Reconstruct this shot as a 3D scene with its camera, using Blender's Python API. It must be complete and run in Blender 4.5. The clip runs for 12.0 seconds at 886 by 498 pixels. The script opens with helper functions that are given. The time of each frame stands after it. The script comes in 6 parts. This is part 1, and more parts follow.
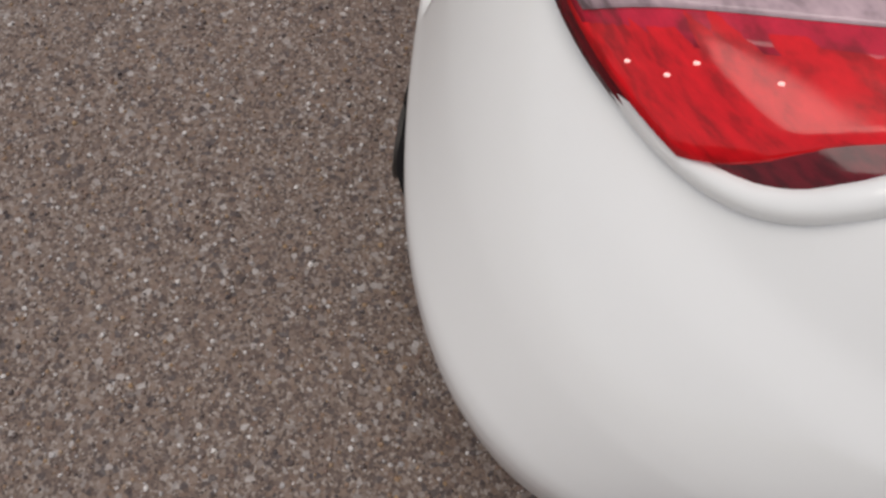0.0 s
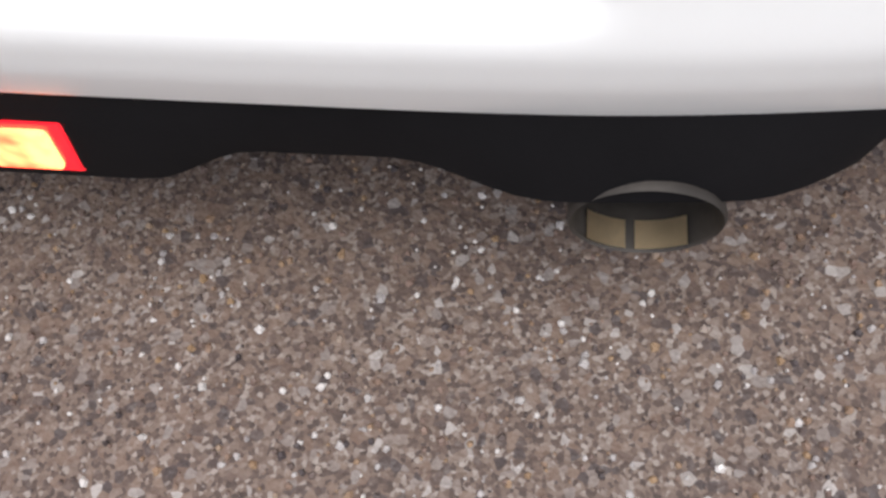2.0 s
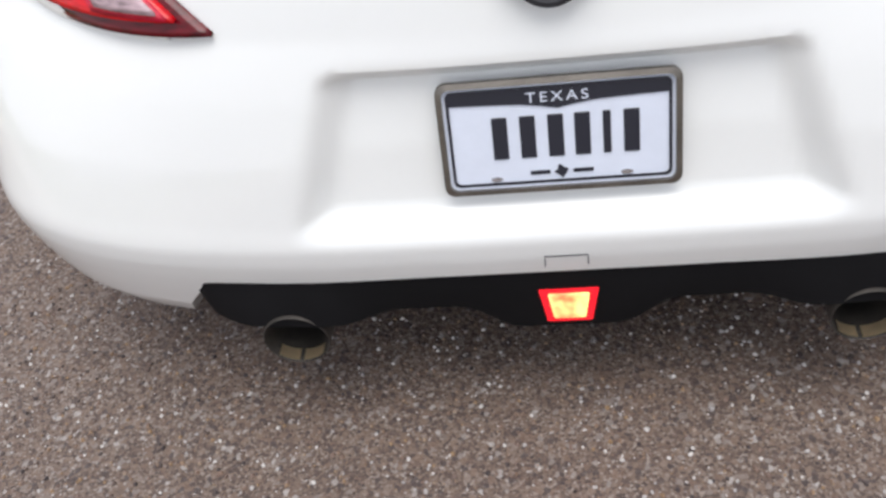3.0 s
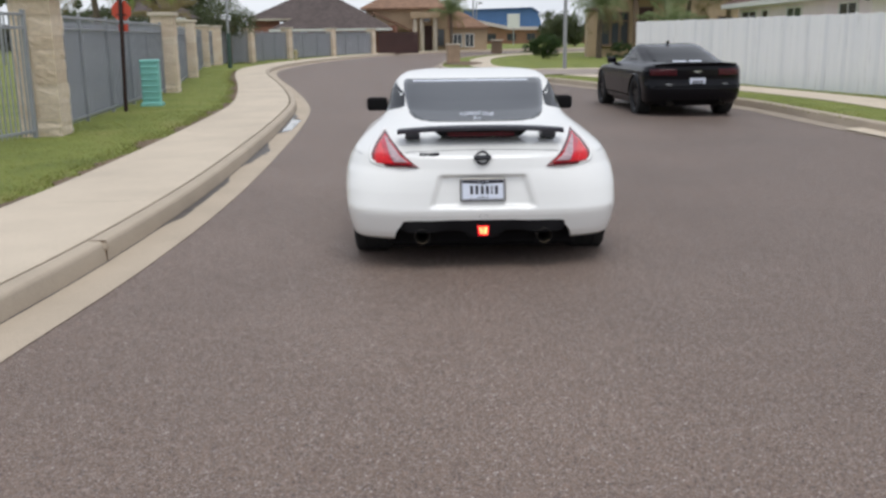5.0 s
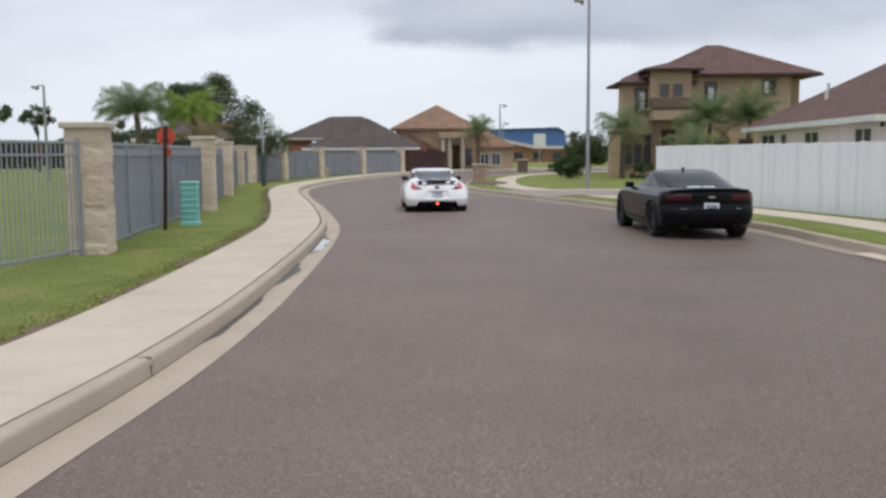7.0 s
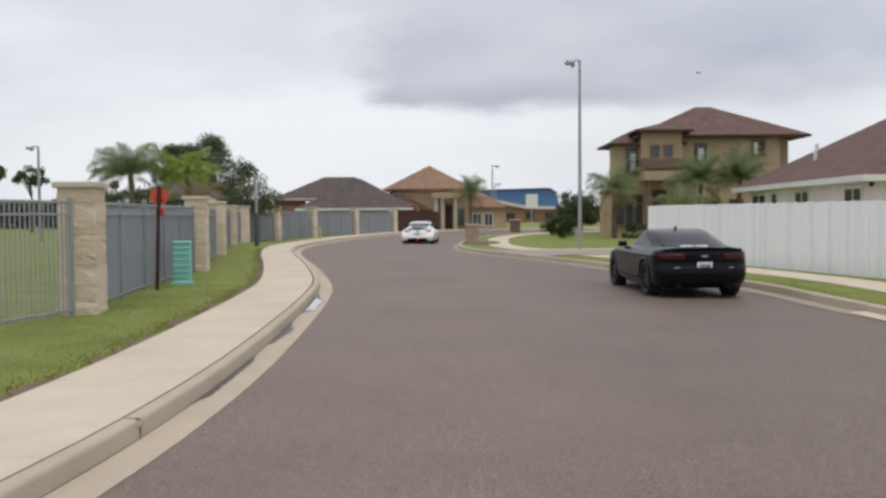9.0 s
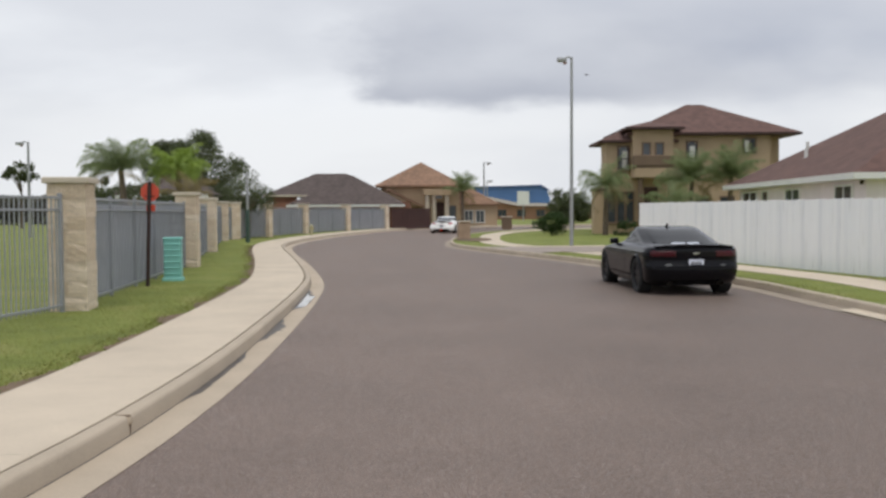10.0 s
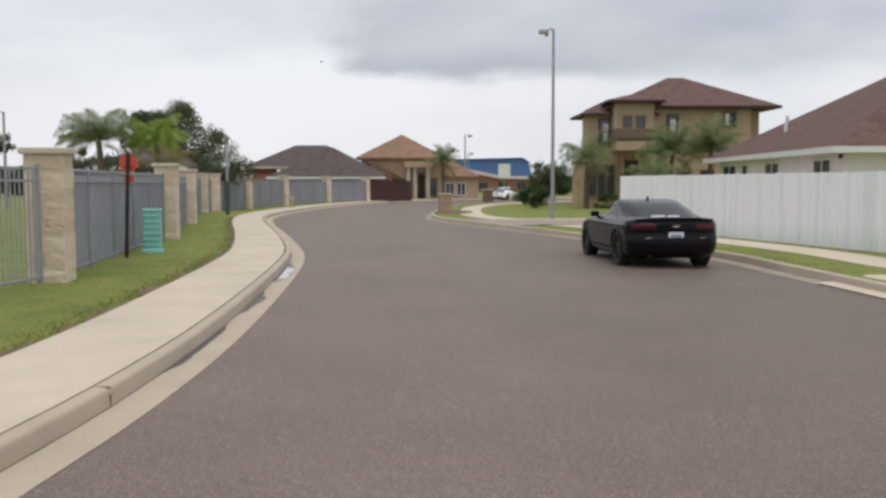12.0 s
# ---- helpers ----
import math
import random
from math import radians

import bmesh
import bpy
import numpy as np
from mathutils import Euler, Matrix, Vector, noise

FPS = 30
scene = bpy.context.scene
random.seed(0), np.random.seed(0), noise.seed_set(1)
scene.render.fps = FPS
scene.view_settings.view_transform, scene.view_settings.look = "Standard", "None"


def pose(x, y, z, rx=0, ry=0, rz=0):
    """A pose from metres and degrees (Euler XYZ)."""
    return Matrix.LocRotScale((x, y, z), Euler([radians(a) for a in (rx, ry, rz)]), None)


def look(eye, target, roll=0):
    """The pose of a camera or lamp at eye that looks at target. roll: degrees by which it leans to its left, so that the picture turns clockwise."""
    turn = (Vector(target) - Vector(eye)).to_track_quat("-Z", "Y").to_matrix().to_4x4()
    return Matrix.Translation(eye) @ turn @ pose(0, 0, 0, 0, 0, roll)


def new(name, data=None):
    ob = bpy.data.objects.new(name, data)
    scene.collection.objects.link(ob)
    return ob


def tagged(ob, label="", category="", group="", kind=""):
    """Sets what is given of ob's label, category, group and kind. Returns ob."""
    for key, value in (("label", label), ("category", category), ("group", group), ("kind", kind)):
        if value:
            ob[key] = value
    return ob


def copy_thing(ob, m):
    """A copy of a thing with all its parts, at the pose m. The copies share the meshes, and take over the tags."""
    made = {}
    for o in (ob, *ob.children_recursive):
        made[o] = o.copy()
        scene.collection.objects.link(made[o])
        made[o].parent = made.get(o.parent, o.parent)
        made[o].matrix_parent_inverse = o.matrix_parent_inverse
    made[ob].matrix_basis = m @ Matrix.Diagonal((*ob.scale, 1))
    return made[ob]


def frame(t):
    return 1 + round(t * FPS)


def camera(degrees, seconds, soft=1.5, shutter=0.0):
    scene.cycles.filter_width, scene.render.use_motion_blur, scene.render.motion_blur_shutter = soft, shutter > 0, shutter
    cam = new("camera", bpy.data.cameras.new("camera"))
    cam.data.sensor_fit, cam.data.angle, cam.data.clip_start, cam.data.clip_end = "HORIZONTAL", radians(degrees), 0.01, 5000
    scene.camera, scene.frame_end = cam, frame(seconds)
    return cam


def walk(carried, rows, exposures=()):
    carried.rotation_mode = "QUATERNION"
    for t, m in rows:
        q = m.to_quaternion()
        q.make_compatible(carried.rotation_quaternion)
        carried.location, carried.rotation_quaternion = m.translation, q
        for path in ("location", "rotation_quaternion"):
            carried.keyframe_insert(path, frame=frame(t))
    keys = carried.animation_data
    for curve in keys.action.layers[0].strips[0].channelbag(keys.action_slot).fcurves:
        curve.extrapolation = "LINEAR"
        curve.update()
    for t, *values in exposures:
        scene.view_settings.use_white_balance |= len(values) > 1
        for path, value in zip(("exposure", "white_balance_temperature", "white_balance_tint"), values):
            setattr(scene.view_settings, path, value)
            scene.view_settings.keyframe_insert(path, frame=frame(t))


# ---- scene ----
# ---- camera ----
cam = camera(51.0, 12.0, 2.8)
CAR_X, CAR_Y = 0.25, 2.30        # where the white coupe stands at first


def near(eye, target, roll):
    """A view given from the coupe's tail."""
    off = Vector((CAR_X, CAR_Y, 0))
    return look(Vector(eye) + off, Vector(target) + off, roll)


PATH = [
    (0.0, near((1.166, 0.157, 1.290), (0.698, 0.136, 0.456), 6.6)),
    (0.5, near((0.820, 0.050, 1.115), (0.690, 0.113, 0.246), 20.3)),
    (1.0, near((0.79, -0.117, 1.159), (0.357, 0.024, 0.269), -29.9)),
    (1.5, near((0.462, -0.058, 0.670), (0.347, 0.106, -0.275), -24.2)),
    (2.0, near((0.318, -0.208, 0.803), (0.26, 0.163, -0.124), -5.0)),
    (2.5, near((0.105, -0.512, 1.066), (-0.009, 0.042, 0.242), -12.3)),
    (3.0, near((0.009, -0.854, 1.279), (-0.129, -0.141, 0.592), -10.8)),
    (3.3, near((0.034, -1.142, 1.388), (-0.08, -0.332, 0.814), -9.4)),
    (3.5, near((0.027, -1.475, 1.429), (-0.047, -0.591, 0.967), -7.3)),
    (3.7, near((-0.033, -1.819, 1.468), (-0.059, -0.897, 1.082), -3.9)),
    (4.5, look((0.05, 0.50, 1.54), (0.05, 2.42, 1.01), -1.2)),
    (5.5, look((-0.092, 0.383, 1.601), (-0.076, 2.347, 1.227), -0.3)),
    (6.0, look((-0.034, 0.12, 1.657), (-0.045, 2.093, 1.329), -0.3)),
    (6.5, look((-0.002, -0.009, 1.693), (-0.032, 1.973, 1.425), -0.4)),
    (7.0, look((0.032, -0.1, 1.735), (-0.012, 1.889, 1.531), -0.4)),
    (7.5, look((0.02, -0.088, 1.734), (-0.026, 1.906, 1.584), -0.4)),
    (8.5, look((0.018, -0.066, 1.722), (-0.018, 1.930, 1.630), -0.4)),
    (9.5, look((0.015, -0.045, 1.713), (-0.003, 1.954, 1.645), -0.4)),
    (10.0, look((0.01, -0.03, 1.712), (0.001, 1.968, 1.63), -0.3)),
    (10.5, look((0.0, 0.0, 1.7), (-0.001, 1.998, 1.602), -0.4)),
    (11.0, look((-0.006, 0.009, 1.696), (0.002, 2.006, 1.582), -0.3)),
    (11.5, look((-0.004, 0.021, 1.699), (0.01, 2.017, 1.571), -0.2)),
    (12.0, look((0.005, -0.024, 1.707), (0.037, 1.971, 1.566), -0.1)),
]
EXPOSURES = [(0.0, 0.14, 6620, 13), (0.5, 0.22, 6850, 13), (1.0, 0.25, 6800, 13), (1.5, 0.64, 6420, 15), (1.8, 0.82, 6380, 14), (2.2, 0.94, 6350, 12), (3.0, 0.78, 6300, 11), (3.5, 0.58, 6280, 10),
             (4.5, 0.48, 6280, 10), (6.0, 0.43, 6240, 11), (7.5, 0.40, 6190, 11), (9.3, 0.42, 6500, 10), (12.0, 0.42, 6540, 10)]
walk(cam, PATH, EXPOSURES)

# ---- sky and sun ----
world = bpy.data.worlds.new("overcast_sky")
scene.world = world
world.use_nodes = True
wn, wl = world.node_tree.nodes, world.node_tree.links
wn.clear()


def wnode(kind, **values):
    n = wn.new(kind)
    for key, value in values.items():
        n.inputs[key].default_value = value
    return n


w_out = wnode("ShaderNodeOutputWorld")
w_sky = wn.new("ShaderNodeTexSky")
w_sky.sky_type, w_sky.sun_disc = "NISHITA", False
w_sky.sun_elevation, w_sky.sun_rotation = radians(76), radians(164)
w_sky.air_density, w_sky.dust_density = 1.0, 4.0
w_bg_sky = wnode("ShaderNodeBackground", Strength=0.06)
wl.new(w_sky.outputs["Color"], w_bg_sky.inputs["Color"])
# a cloud deck: the way up is flattened, so that the banks draw together towards the horizon
w_co = wn.new("ShaderNodeTexCoord")
w_sep = wn.new("ShaderNodeSeparateXYZ")
wl.new(w_co.outputs["Generated"], w_sep.inputs[0])
w_up = wn.new("ShaderNodeMath")
w_up.operation = "ADD"
w_up.inputs[1].default_value = 0.30
wl.new(w_sep.outputs["Z"], w_up.inputs[0])
w_px, w_py = wn.new("ShaderNodeMath"), wn.new("ShaderNodeMath")
w_px.operation = w_py.operation = "DIVIDE"
wl.new(w_sep.outputs["X"], w_px.inputs[0]), wl.new(w_up.outputs[0], w_px.inputs[1])
wl.new(w_sep.outputs["Y"], w_py.inputs[0]), wl.new(w_up.outputs[0], w_py.inputs[1])
w_com = wn.new("ShaderNodeCombineXYZ")
wl.new(w_px.outputs[0], w_com.inputs[0]), wl.new(w_py.outputs[0], w_com.inputs[1])
w_map = wn.new("ShaderNodeMapping")
w_map.inputs["Location"].default_value = (1.9, 0.4, 0.0)
w_map.inputs["Scale"].default_value = (0.85, 1.15, 1.0)
wl.new(w_com.outputs[0], w_map.inputs["Vector"])
w_noise = wnode("ShaderNodeTexNoise", Scale=0.95, Detail=5.0, Roughness=0.48, Distortion=0.15)
wl.new(w_map.outputs[0], w_noise.inputs["Vector"])
w_ramp = wn.new("ShaderNodeValToRGB")
w_ramp.color_ramp.elements[0].position, w_ramp.color_ramp.elements[0].color = 0.36, (0.41, 0.44, 0.51, 1)
w_ramp.color_ramp.elements[1].position, w_ramp.color_ramp.elements[1].color = 0.60, (0.71, 0.73, 0.76, 1)
el = w_ramp.color_ramp.elements.new(0.47)
el.color = (0.58, 0.60, 0.64, 1)
wl.new(w_noise.outputs["Fac"], w_ramp.inputs["Fac"])


def wmath(op, a, b):
    n = wn.new("ShaderNodeMath")
    n.operation = op
    for slot, value in enumerate((a, b)):
        if isinstance(value, (int, float)):
            n.inputs[slot].default_value = value
        else:
            wl.new(value, n.inputs[slot])
    return n.outputs[0]


def wstep(value, lo, hi):
    n = wn.new("ShaderNodeMapRange")
    n.interpolation_type = "SMOOTHSTEP"
    n.inputs["From Min"].default_value, n.inputs["From Max"].default_value = lo, hi
    wl.new(value, n.inputs["Value"])
    return n.outputs["Result"]


def wblend(fac, a, b):
    n = wn.new("ShaderNodeMix")
    n.data_type = "RGBA"
    wl.new(fac, n.inputs[0])
    for slot, value in ((6, a), (7, b)):
        if isinstance(value, tuple):
            n.inputs[slot].default_value = (*value, 1)
        else:
            wl.new(value, n.inputs[slot])
    return n.outputs[2]


# one long dark bank with a flat base, its rim broken by smaller puffs, over a bright strip of sky
w_stretch = wn.new("ShaderNodeMapping")
w_stretch.inputs["Scale"].default_value = (1.0, 1.0, 2.4)
wl.new(w_co.outputs["Generated"], w_stretch.inputs["Vector"])
w_puff = wnode("ShaderNodeTexNoise", Scale=9.0, Detail=6.0, Roughness=0.55)
wl.new(w_stretch.outputs[0], w_puff.inputs["Vector"])
w_soft = wnode("ShaderNodeTexNoise", Scale=4.0, Detail=5.0, Roughness=0.5)
wl.new(w_stretch.outputs[0], w_soft.inputs["Vector"])
w_puffed = wmath("SUBTRACT", w_puff.outputs["Fac"], 0.5)
w_softed = wmath("SUBTRACT", w_soft.outputs["Fac"], 0.5)
w_z = wmath("ADD", w_sep.outputs["Z"], wmath("MULTIPLY", w_puffed, 0.035))
w_x = wmath("ADD", w_sep.outputs["X"], wmath("MULTIPLY", w_puffed, 0.22))
w_zs = wmath("ADD", w_sep.outputs["Z"], wmath("MULTIPLY", w_softed, 0.16))
w_bank = wmath("MULTIPLY", wstep(w_z, 0.103, 0.124), wstep(w_zs, 0.235, 0.120))
w_bank = wmath("MULTIPLY", w_bank, wmath("MULTIPLY", wstep(w_x, -0.135, -0.045), wstep(w_x, 0.55, 0.05)))
w_veil = wmath("MULTIPLY", wstep(w_zs, 0.11, 0.22), 0.55)
w_glow = wmath("MULTIPLY", wstep(w_z, 0.135, 0.085), 0.75)
w_tone = wblend(w_glow, w_ramp.outputs["Color"], (0.70, 0.715, 0.735))
w_tone = wblend(w_veil, w_tone, (0.47, 0.49, 0.54))
w_tone = wblend(wmath("MULTIPLY", w_bank, 0.85), w_tone, (0.335, 0.355, 0.415))
w_bg_cloud = wnode("ShaderNodeBackground", Strength=1.0)
wl.new(w_tone, w_bg_cloud.inputs["Color"])
w_mix = wn.new("ShaderNodeMixShader")
w_mix.inputs[0].default_value = 0.9
wl.new(w_bg_sky.outputs[0], w_mix.inputs[1]), wl.new(w_bg_cloud.outputs[0], w_mix.inputs[2])
wl.new(w_mix.outputs[0], w_out.inputs["Surface"])

sun = new("sun", bpy.data.lights.new("sun", "SUN"))
sun.data.energy, sun.data.angle, sun.data.color = 1.15, radians(40), (1.0, 0.96, 0.90)
sun.matrix_world = look((0, 0, 30), (-2.0, 7.0, 0))

# ---- materials ----


class Mat:
    """A small builder of node materials with a Principled surface."""

    def __init__(self, name, color=(0.5, 0.5, 0.5), rough=0.6, metal=0.0, coat=0.0):
        self.m = bpy.data.materials.new(name)
        self.m.use_nodes = True
        self.nodes, self.links = self.m.node_tree.nodes, self.m.node_tree.links
        self.bsdf = self.nodes["Principled BSDF"]
        self.set("Base Color", (*color, 1)), self.set("Roughness", rough), self.set("Metallic", metal)
        if coat:
            self.set("Coat Weight", coat), self.set("Coat Roughness", 0.06)
        self.co = self.nodes.new("ShaderNodeTexCoord")
        self.heights = []

    def set(self, key, value):
        self.bsdf.inputs[key].default_value = value

    def vec(self, scale=(1, 1, 1), turn=0.0):
        mp = self.nodes.new("ShaderNodeMapping")
        mp.inputs["Scale"].default_value = scale
        mp.inputs["Rotation"].default_value = (0, 0, turn)
        self.links.new(self.co.outputs["Object"], mp.inputs["Vector"])
        return mp.outputs["Vector"]

    def noise(self, scale, detail=4.0, rough=0.55, vec=None):
        n = self.nodes.new("ShaderNodeTexNoise")
        n.inputs["Scale"].default_value, n.inputs["Detail"].default_value, n.inputs["Roughness"].default_value = scale, detail, rough
        self.links.new(vec or self.co.outputs["Object"], n.inputs["Vector"])
        return n.outputs["Fac"]

    def cells(self, scale, out="Color", feature="F1"):
        n = self.nodes.new("ShaderNodeTexVoronoi")
        n.feature = feature
        n.inputs["Scale"].default_value = scale
        self.links.new(self.co.outputs["Object"], n.inputs["Vector"])
        return n.outputs[out]

    def ramp(self, fac, *stops):
        r = self.nodes.new("ShaderNodeValToRGB")
        e = r.color_ramp.elements
        while len(e) < len(stops):
            e.new(0.5)
        for k, (p, c) in enumerate(stops):
            e[k].position = p
            e[k].color = (c, c, c, 1) if isinstance(c, (int, float)) else (*c, 1)
        self.links.new(fac, r.inputs["Fac"])
        return r.outputs["Color"]

    def mix(self, fac, a, b, blend="MIX"):
        x = self.nodes.new("ShaderNodeMix")
        x.data_type, x.blend_type = "RGBA", blend
        for slot, value in ((0, fac), (6, a), (7, b)):
            if isinstance(value, (int, float)):
                x.inputs[slot].default_value = value
            elif isinstance(value, tuple):
                x.inputs[slot].default_value = (*value, 1)
            else:
                self.links.new(value, x.inputs[slot])
        return x.outputs[2]

    def grey(self, color):
        n = self.nodes.new("ShaderNodeRGBToBW")
        self.links.new(color, n.inputs[0])
        return n.outputs[0]

    def split(self, color, k=0):
        n = self.nodes.new("ShaderNodeSeparateColor")
        self.links.new(color, n.inputs[0])
        return n.outputs[k]

    def random(self):
        return self.nodes.new("ShaderNodeObjectInfo").outputs["Random"]

    def island(self):
        return self.nodes.new("ShaderNodeNewGeometry").outputs["Random Per Island"]

    def color(self, socket):
        self.links.new(socket, self.bsdf.inputs["Base Color"])
        return self

    def rough(self, socket):
        self.links.new(socket, self.bsdf.inputs["Roughness"])
        return self

    def bump(self, fac, depth, strength=1.0):
        b = self.nodes.new("ShaderNodeBump")
        b.inputs["Distance"].default_value, b.inputs["Strength"].default_value = depth, strength
        self.links.new(fac, b.inputs["Height"])
        if self.heights:
            self.links.new(self.heights[-1], b.inputs["Normal"])
        self.heights.append(b.outputs["Normal"])
        self.links.new(b.outputs["Normal"], self.bsdf.inputs["Normal"])
        return self


def worn(name, base, spread=0.12, scale=3.0, rough=0.7, metal=0.0, fine=60.0, depth=0.001, coat=0.0):
    """A surface with stains at a large and grain at a small scale."""
    k = Mat(name, base, rough, metal, coat)
    lo, hi = tuple(c * (1 - spread) for c in base), tuple(min(1, c * (1 + spread)) for c in base)
    big = k.ramp(k.noise(scale, 5), (0.3, lo), (0.7, hi))
    k.color(k.mix(k.ramp(k.noise(fine, 3), (0.35, 0.0), (0.65, 0.35)), big, lo))
    if depth:
        k.bump(k.noise(fine, 3), depth, 0.6)
    return k.m


def asphalt_material():
    """Chip seal: brown-grey binder, stones of several sizes and tones, some pale."""
    k = Mat("asphalt", (0.2, 0.17, 0.15), 0.75)
    red = lambda c: k.split(c)
    a, b = k.cells(235.0), k.cells(115.0)
    fine = k.ramp(red(a), (0.05, (0.088, 0.064, 0.055)), (0.40, (0.150, 0.105, 0.083)), (0.75, (0.200, 0.145, 0.113)), (0.97, (0.31, 0.26, 0.225)))
    stone = k.ramp(k.split(b, 1), (0.10, (0.070, 0.054, 0.052)), (0.45, (0.180, 0.120, 0.090)), (0.70, (0.225, 0.160, 0.122)), (0.90, (0.25, 0.215, 0.195)), (1.0, (0.46, 0.42, 0.39)))
    tint = k.mix(k.ramp(red(b), (0.60, 0.0), (0.68, 0.85)), fine, stone)
    patch = k.ramp(k.noise(0.35, 6), (0.30, 0.86), (0.70, 1.12))
    # the road's tone drops towards its right-hand side, the edge wandering
    sep = k.nodes.new("ShaderNodeSeparateXYZ")
    k.links.new(k.co.outputs["Object"], sep.inputs[0])
    wander = k.nodes.new("ShaderNodeMath")
    wander.operation = "MULTIPLY_ADD"
    k.links.new(k.noise(0.5, 6, 0.6), wander.inputs[0])
    wander.inputs[1].default_value = 0.5
    reach = k.nodes.new("ShaderNodeMath")
    reach.operation = "MULTIPLY"
    k.links.new(sep.outputs["X"], reach.inputs[0])
    reach.inputs[1].default_value = 0.12
    k.links.new(reach.outputs[0], wander.inputs[2])
    right_tone = k.ramp(wander.outputs[0], (0.30, 1.0), (0.70, 0.84))
    blot = k.ramp(k.noise(1.3, 7, 0.7), (0.66, 1.0), (0.76, 0.80))
    patch = k.mix(1.0, k.mix(1.0, patch, right_tone, "MULTIPLY"), blot, "MULTIPLY")
    k.color(k.mix(1.0, tint, patch, "MULTIPLY"))
    k.rough(k.ramp(red(a), (0.2, 0.85), (0.95, 0.42)))
    k.bump(k.cells(105.0, "Distance"), 0.003, 0.4)
    k.bump(k.cells(215.0, "Distance"), 0.002, 0.5)
    return k.m


def concrete_material(name, base):
    k = Mat(name, base, 0.85)
    stain = k.ramp(k.noise(0.9, 8, 0.6), (0.28, tuple(c * 0.86 for c in base)), (0.55, base), (0.8, tuple(c * 1.12 for c in base)))
    grain = k.ramp(k.noise(120, 3), (0.3, 0.82), (0.7, 1.05))
    k.color(k.mix(1.0, stain, grain, "MULTIPLY"))
    k.bump(k.noise(150, 3), 0.001, 0.6)
    return k.m


def grass_material(name, a, b, c):
    k = Mat(name, a, 0.9)
    lawn = k.ramp(k.noise(0.8, 7, 0.62), (0.30, a), (0.52, b), (0.75, c))
    fine = k.ramp(k.noise(45, 4, 0.7), (0.3, 0.55), (0.7, 1.35))
    k.color(k.mix(1.0, lawn, fine, "MULTIPLY"))
    k.bump(k.noise(60, 4, 0.7), 0.02, 0.8)
    return k.m


def paint_material(name, base, rough=0.28, coat=0.6):
    k = Mat(name, base, rough, 0.0, coat)
    k.color(k.ramp(k.noise(2.5, 5), (0.3, tuple(c * 0.965 for c in base)), (0.7, base)))
    if not coat:
        k.set("Specular IOR Level", 0.22)
    return k.m


def lens_material(name, base, glow=0.0, hot=None):
    """Moulded lamp plastic: long ribs of lighter and darker tone under a smooth skin."""
    k = Mat(name, base, 0.16, 0.0, 0.10)
    k.set("Specular IOR Level", 0.35)
    ribs = k.ramp(k.noise(1.0, 3, 0.6, k.vec((26, 26, 120), 0.4)), (0.34, tuple(c * 0.42 for c in base)), (0.50, tuple(c * 0.8 for c in base)), (0.68, base))
    k.color(ribs)
    k.bump(k.noise(1.0, 2, 0.5, k.vec((30, 30, 140), 0.4)), 0.0015, 0.25)
    if glow:
        k.links.new(k.ramp(k.noise(28, 2), (0.35, base), (0.6, hot or base)), k.bsdf.inputs["Emission Color"])
        k.set("Emission Strength", glow)
    return k.m


def leaf_material(name, dark, light, trans=0.35):
    """Leaves that let some light through, each in a tone of its own."""
    k = Mat(name, dark, 0.55)
    tone = k.mix(k.ramp(k.island(), (0.0, 0.0), (1.0, 1.0)), dark, light)
    k.color(tone)
    thin = k.nodes.new("ShaderNodeBsdfTranslucent")
    k.links.new(tone, thin.inputs["Color"])
    both = k.nodes.new("ShaderNodeMixShader")
    both.inputs[0].default_value = trans
    k.links.new(k.bsdf.outputs[0], both.inputs[1]), k.links.new(thin.outputs[0], both.inputs[2])
    k.links.new(both.outputs[0], k.nodes["Material Output"].inputs["Surface"])
    return k.m


def shingle_material(name, base):
    k = Mat(name, base, 0.9)
    lo, hi = tuple(c * 0.72 for c in base), tuple(c * 1.3 for c in base)
    rows = k.cells(3.2)
    k.color(k.mix(0.5, k.ramp(k.grey(rows), (0.2, lo), (0.8, hi)), k.ramp(k.noise(0.8, 6), (0.3, lo), (0.7, hi))))
    k.bump(k.noise(30, 3), 0.01, 0.6)
    return k.m


def stone_material():
    k = Mat("split_stone", (0.55, 0.46, 0.34), 0.85)
    tone = k.ramp(k.random(), (0.0, (0.74, 0.60, 0.44)), (0.5, (0.82, 0.68, 0.52)), (1.0, (0.86, 0.74, 0.59)))
    k.color(k.mix(1.0, tone, k.ramp(k.noise(9, 6, 0.65), (0.3, 0.80), (0.7, 1.08)), "MULTIPLY"))
    k.bump(k.noise(14, 6, 0.65), 0.03, 0.9)
    return k.m


ASPHALT = asphalt_material()
CONCRETE = concrete_material("pavement_concrete", (0.60, 0.515, 0.405))
GUTTER = concrete_material("gutter_concrete", (0.49, 0.41, 0.315))
GUTTER_DARK = concrete_material("worn_gutter_concrete", (0.34, 0.285, 0.225))
KERBSTONE = concrete_material("kerb_concrete", (0.48, 0.405, 0.315))
GRASS = grass_material("lawn", (0.130, 0.160, 0.026), (0.185, 0.220, 0.038), (0.27, 0.26, 0.085))
FIELD = grass_material("field", (0.11, 0.14, 0.04), (0.14, 0.18, 0.05), (0.22, 0.21, 0.09))
DRIVE_GREY = concrete_material("worn_drive", (0.33, 0.28, 0.24))
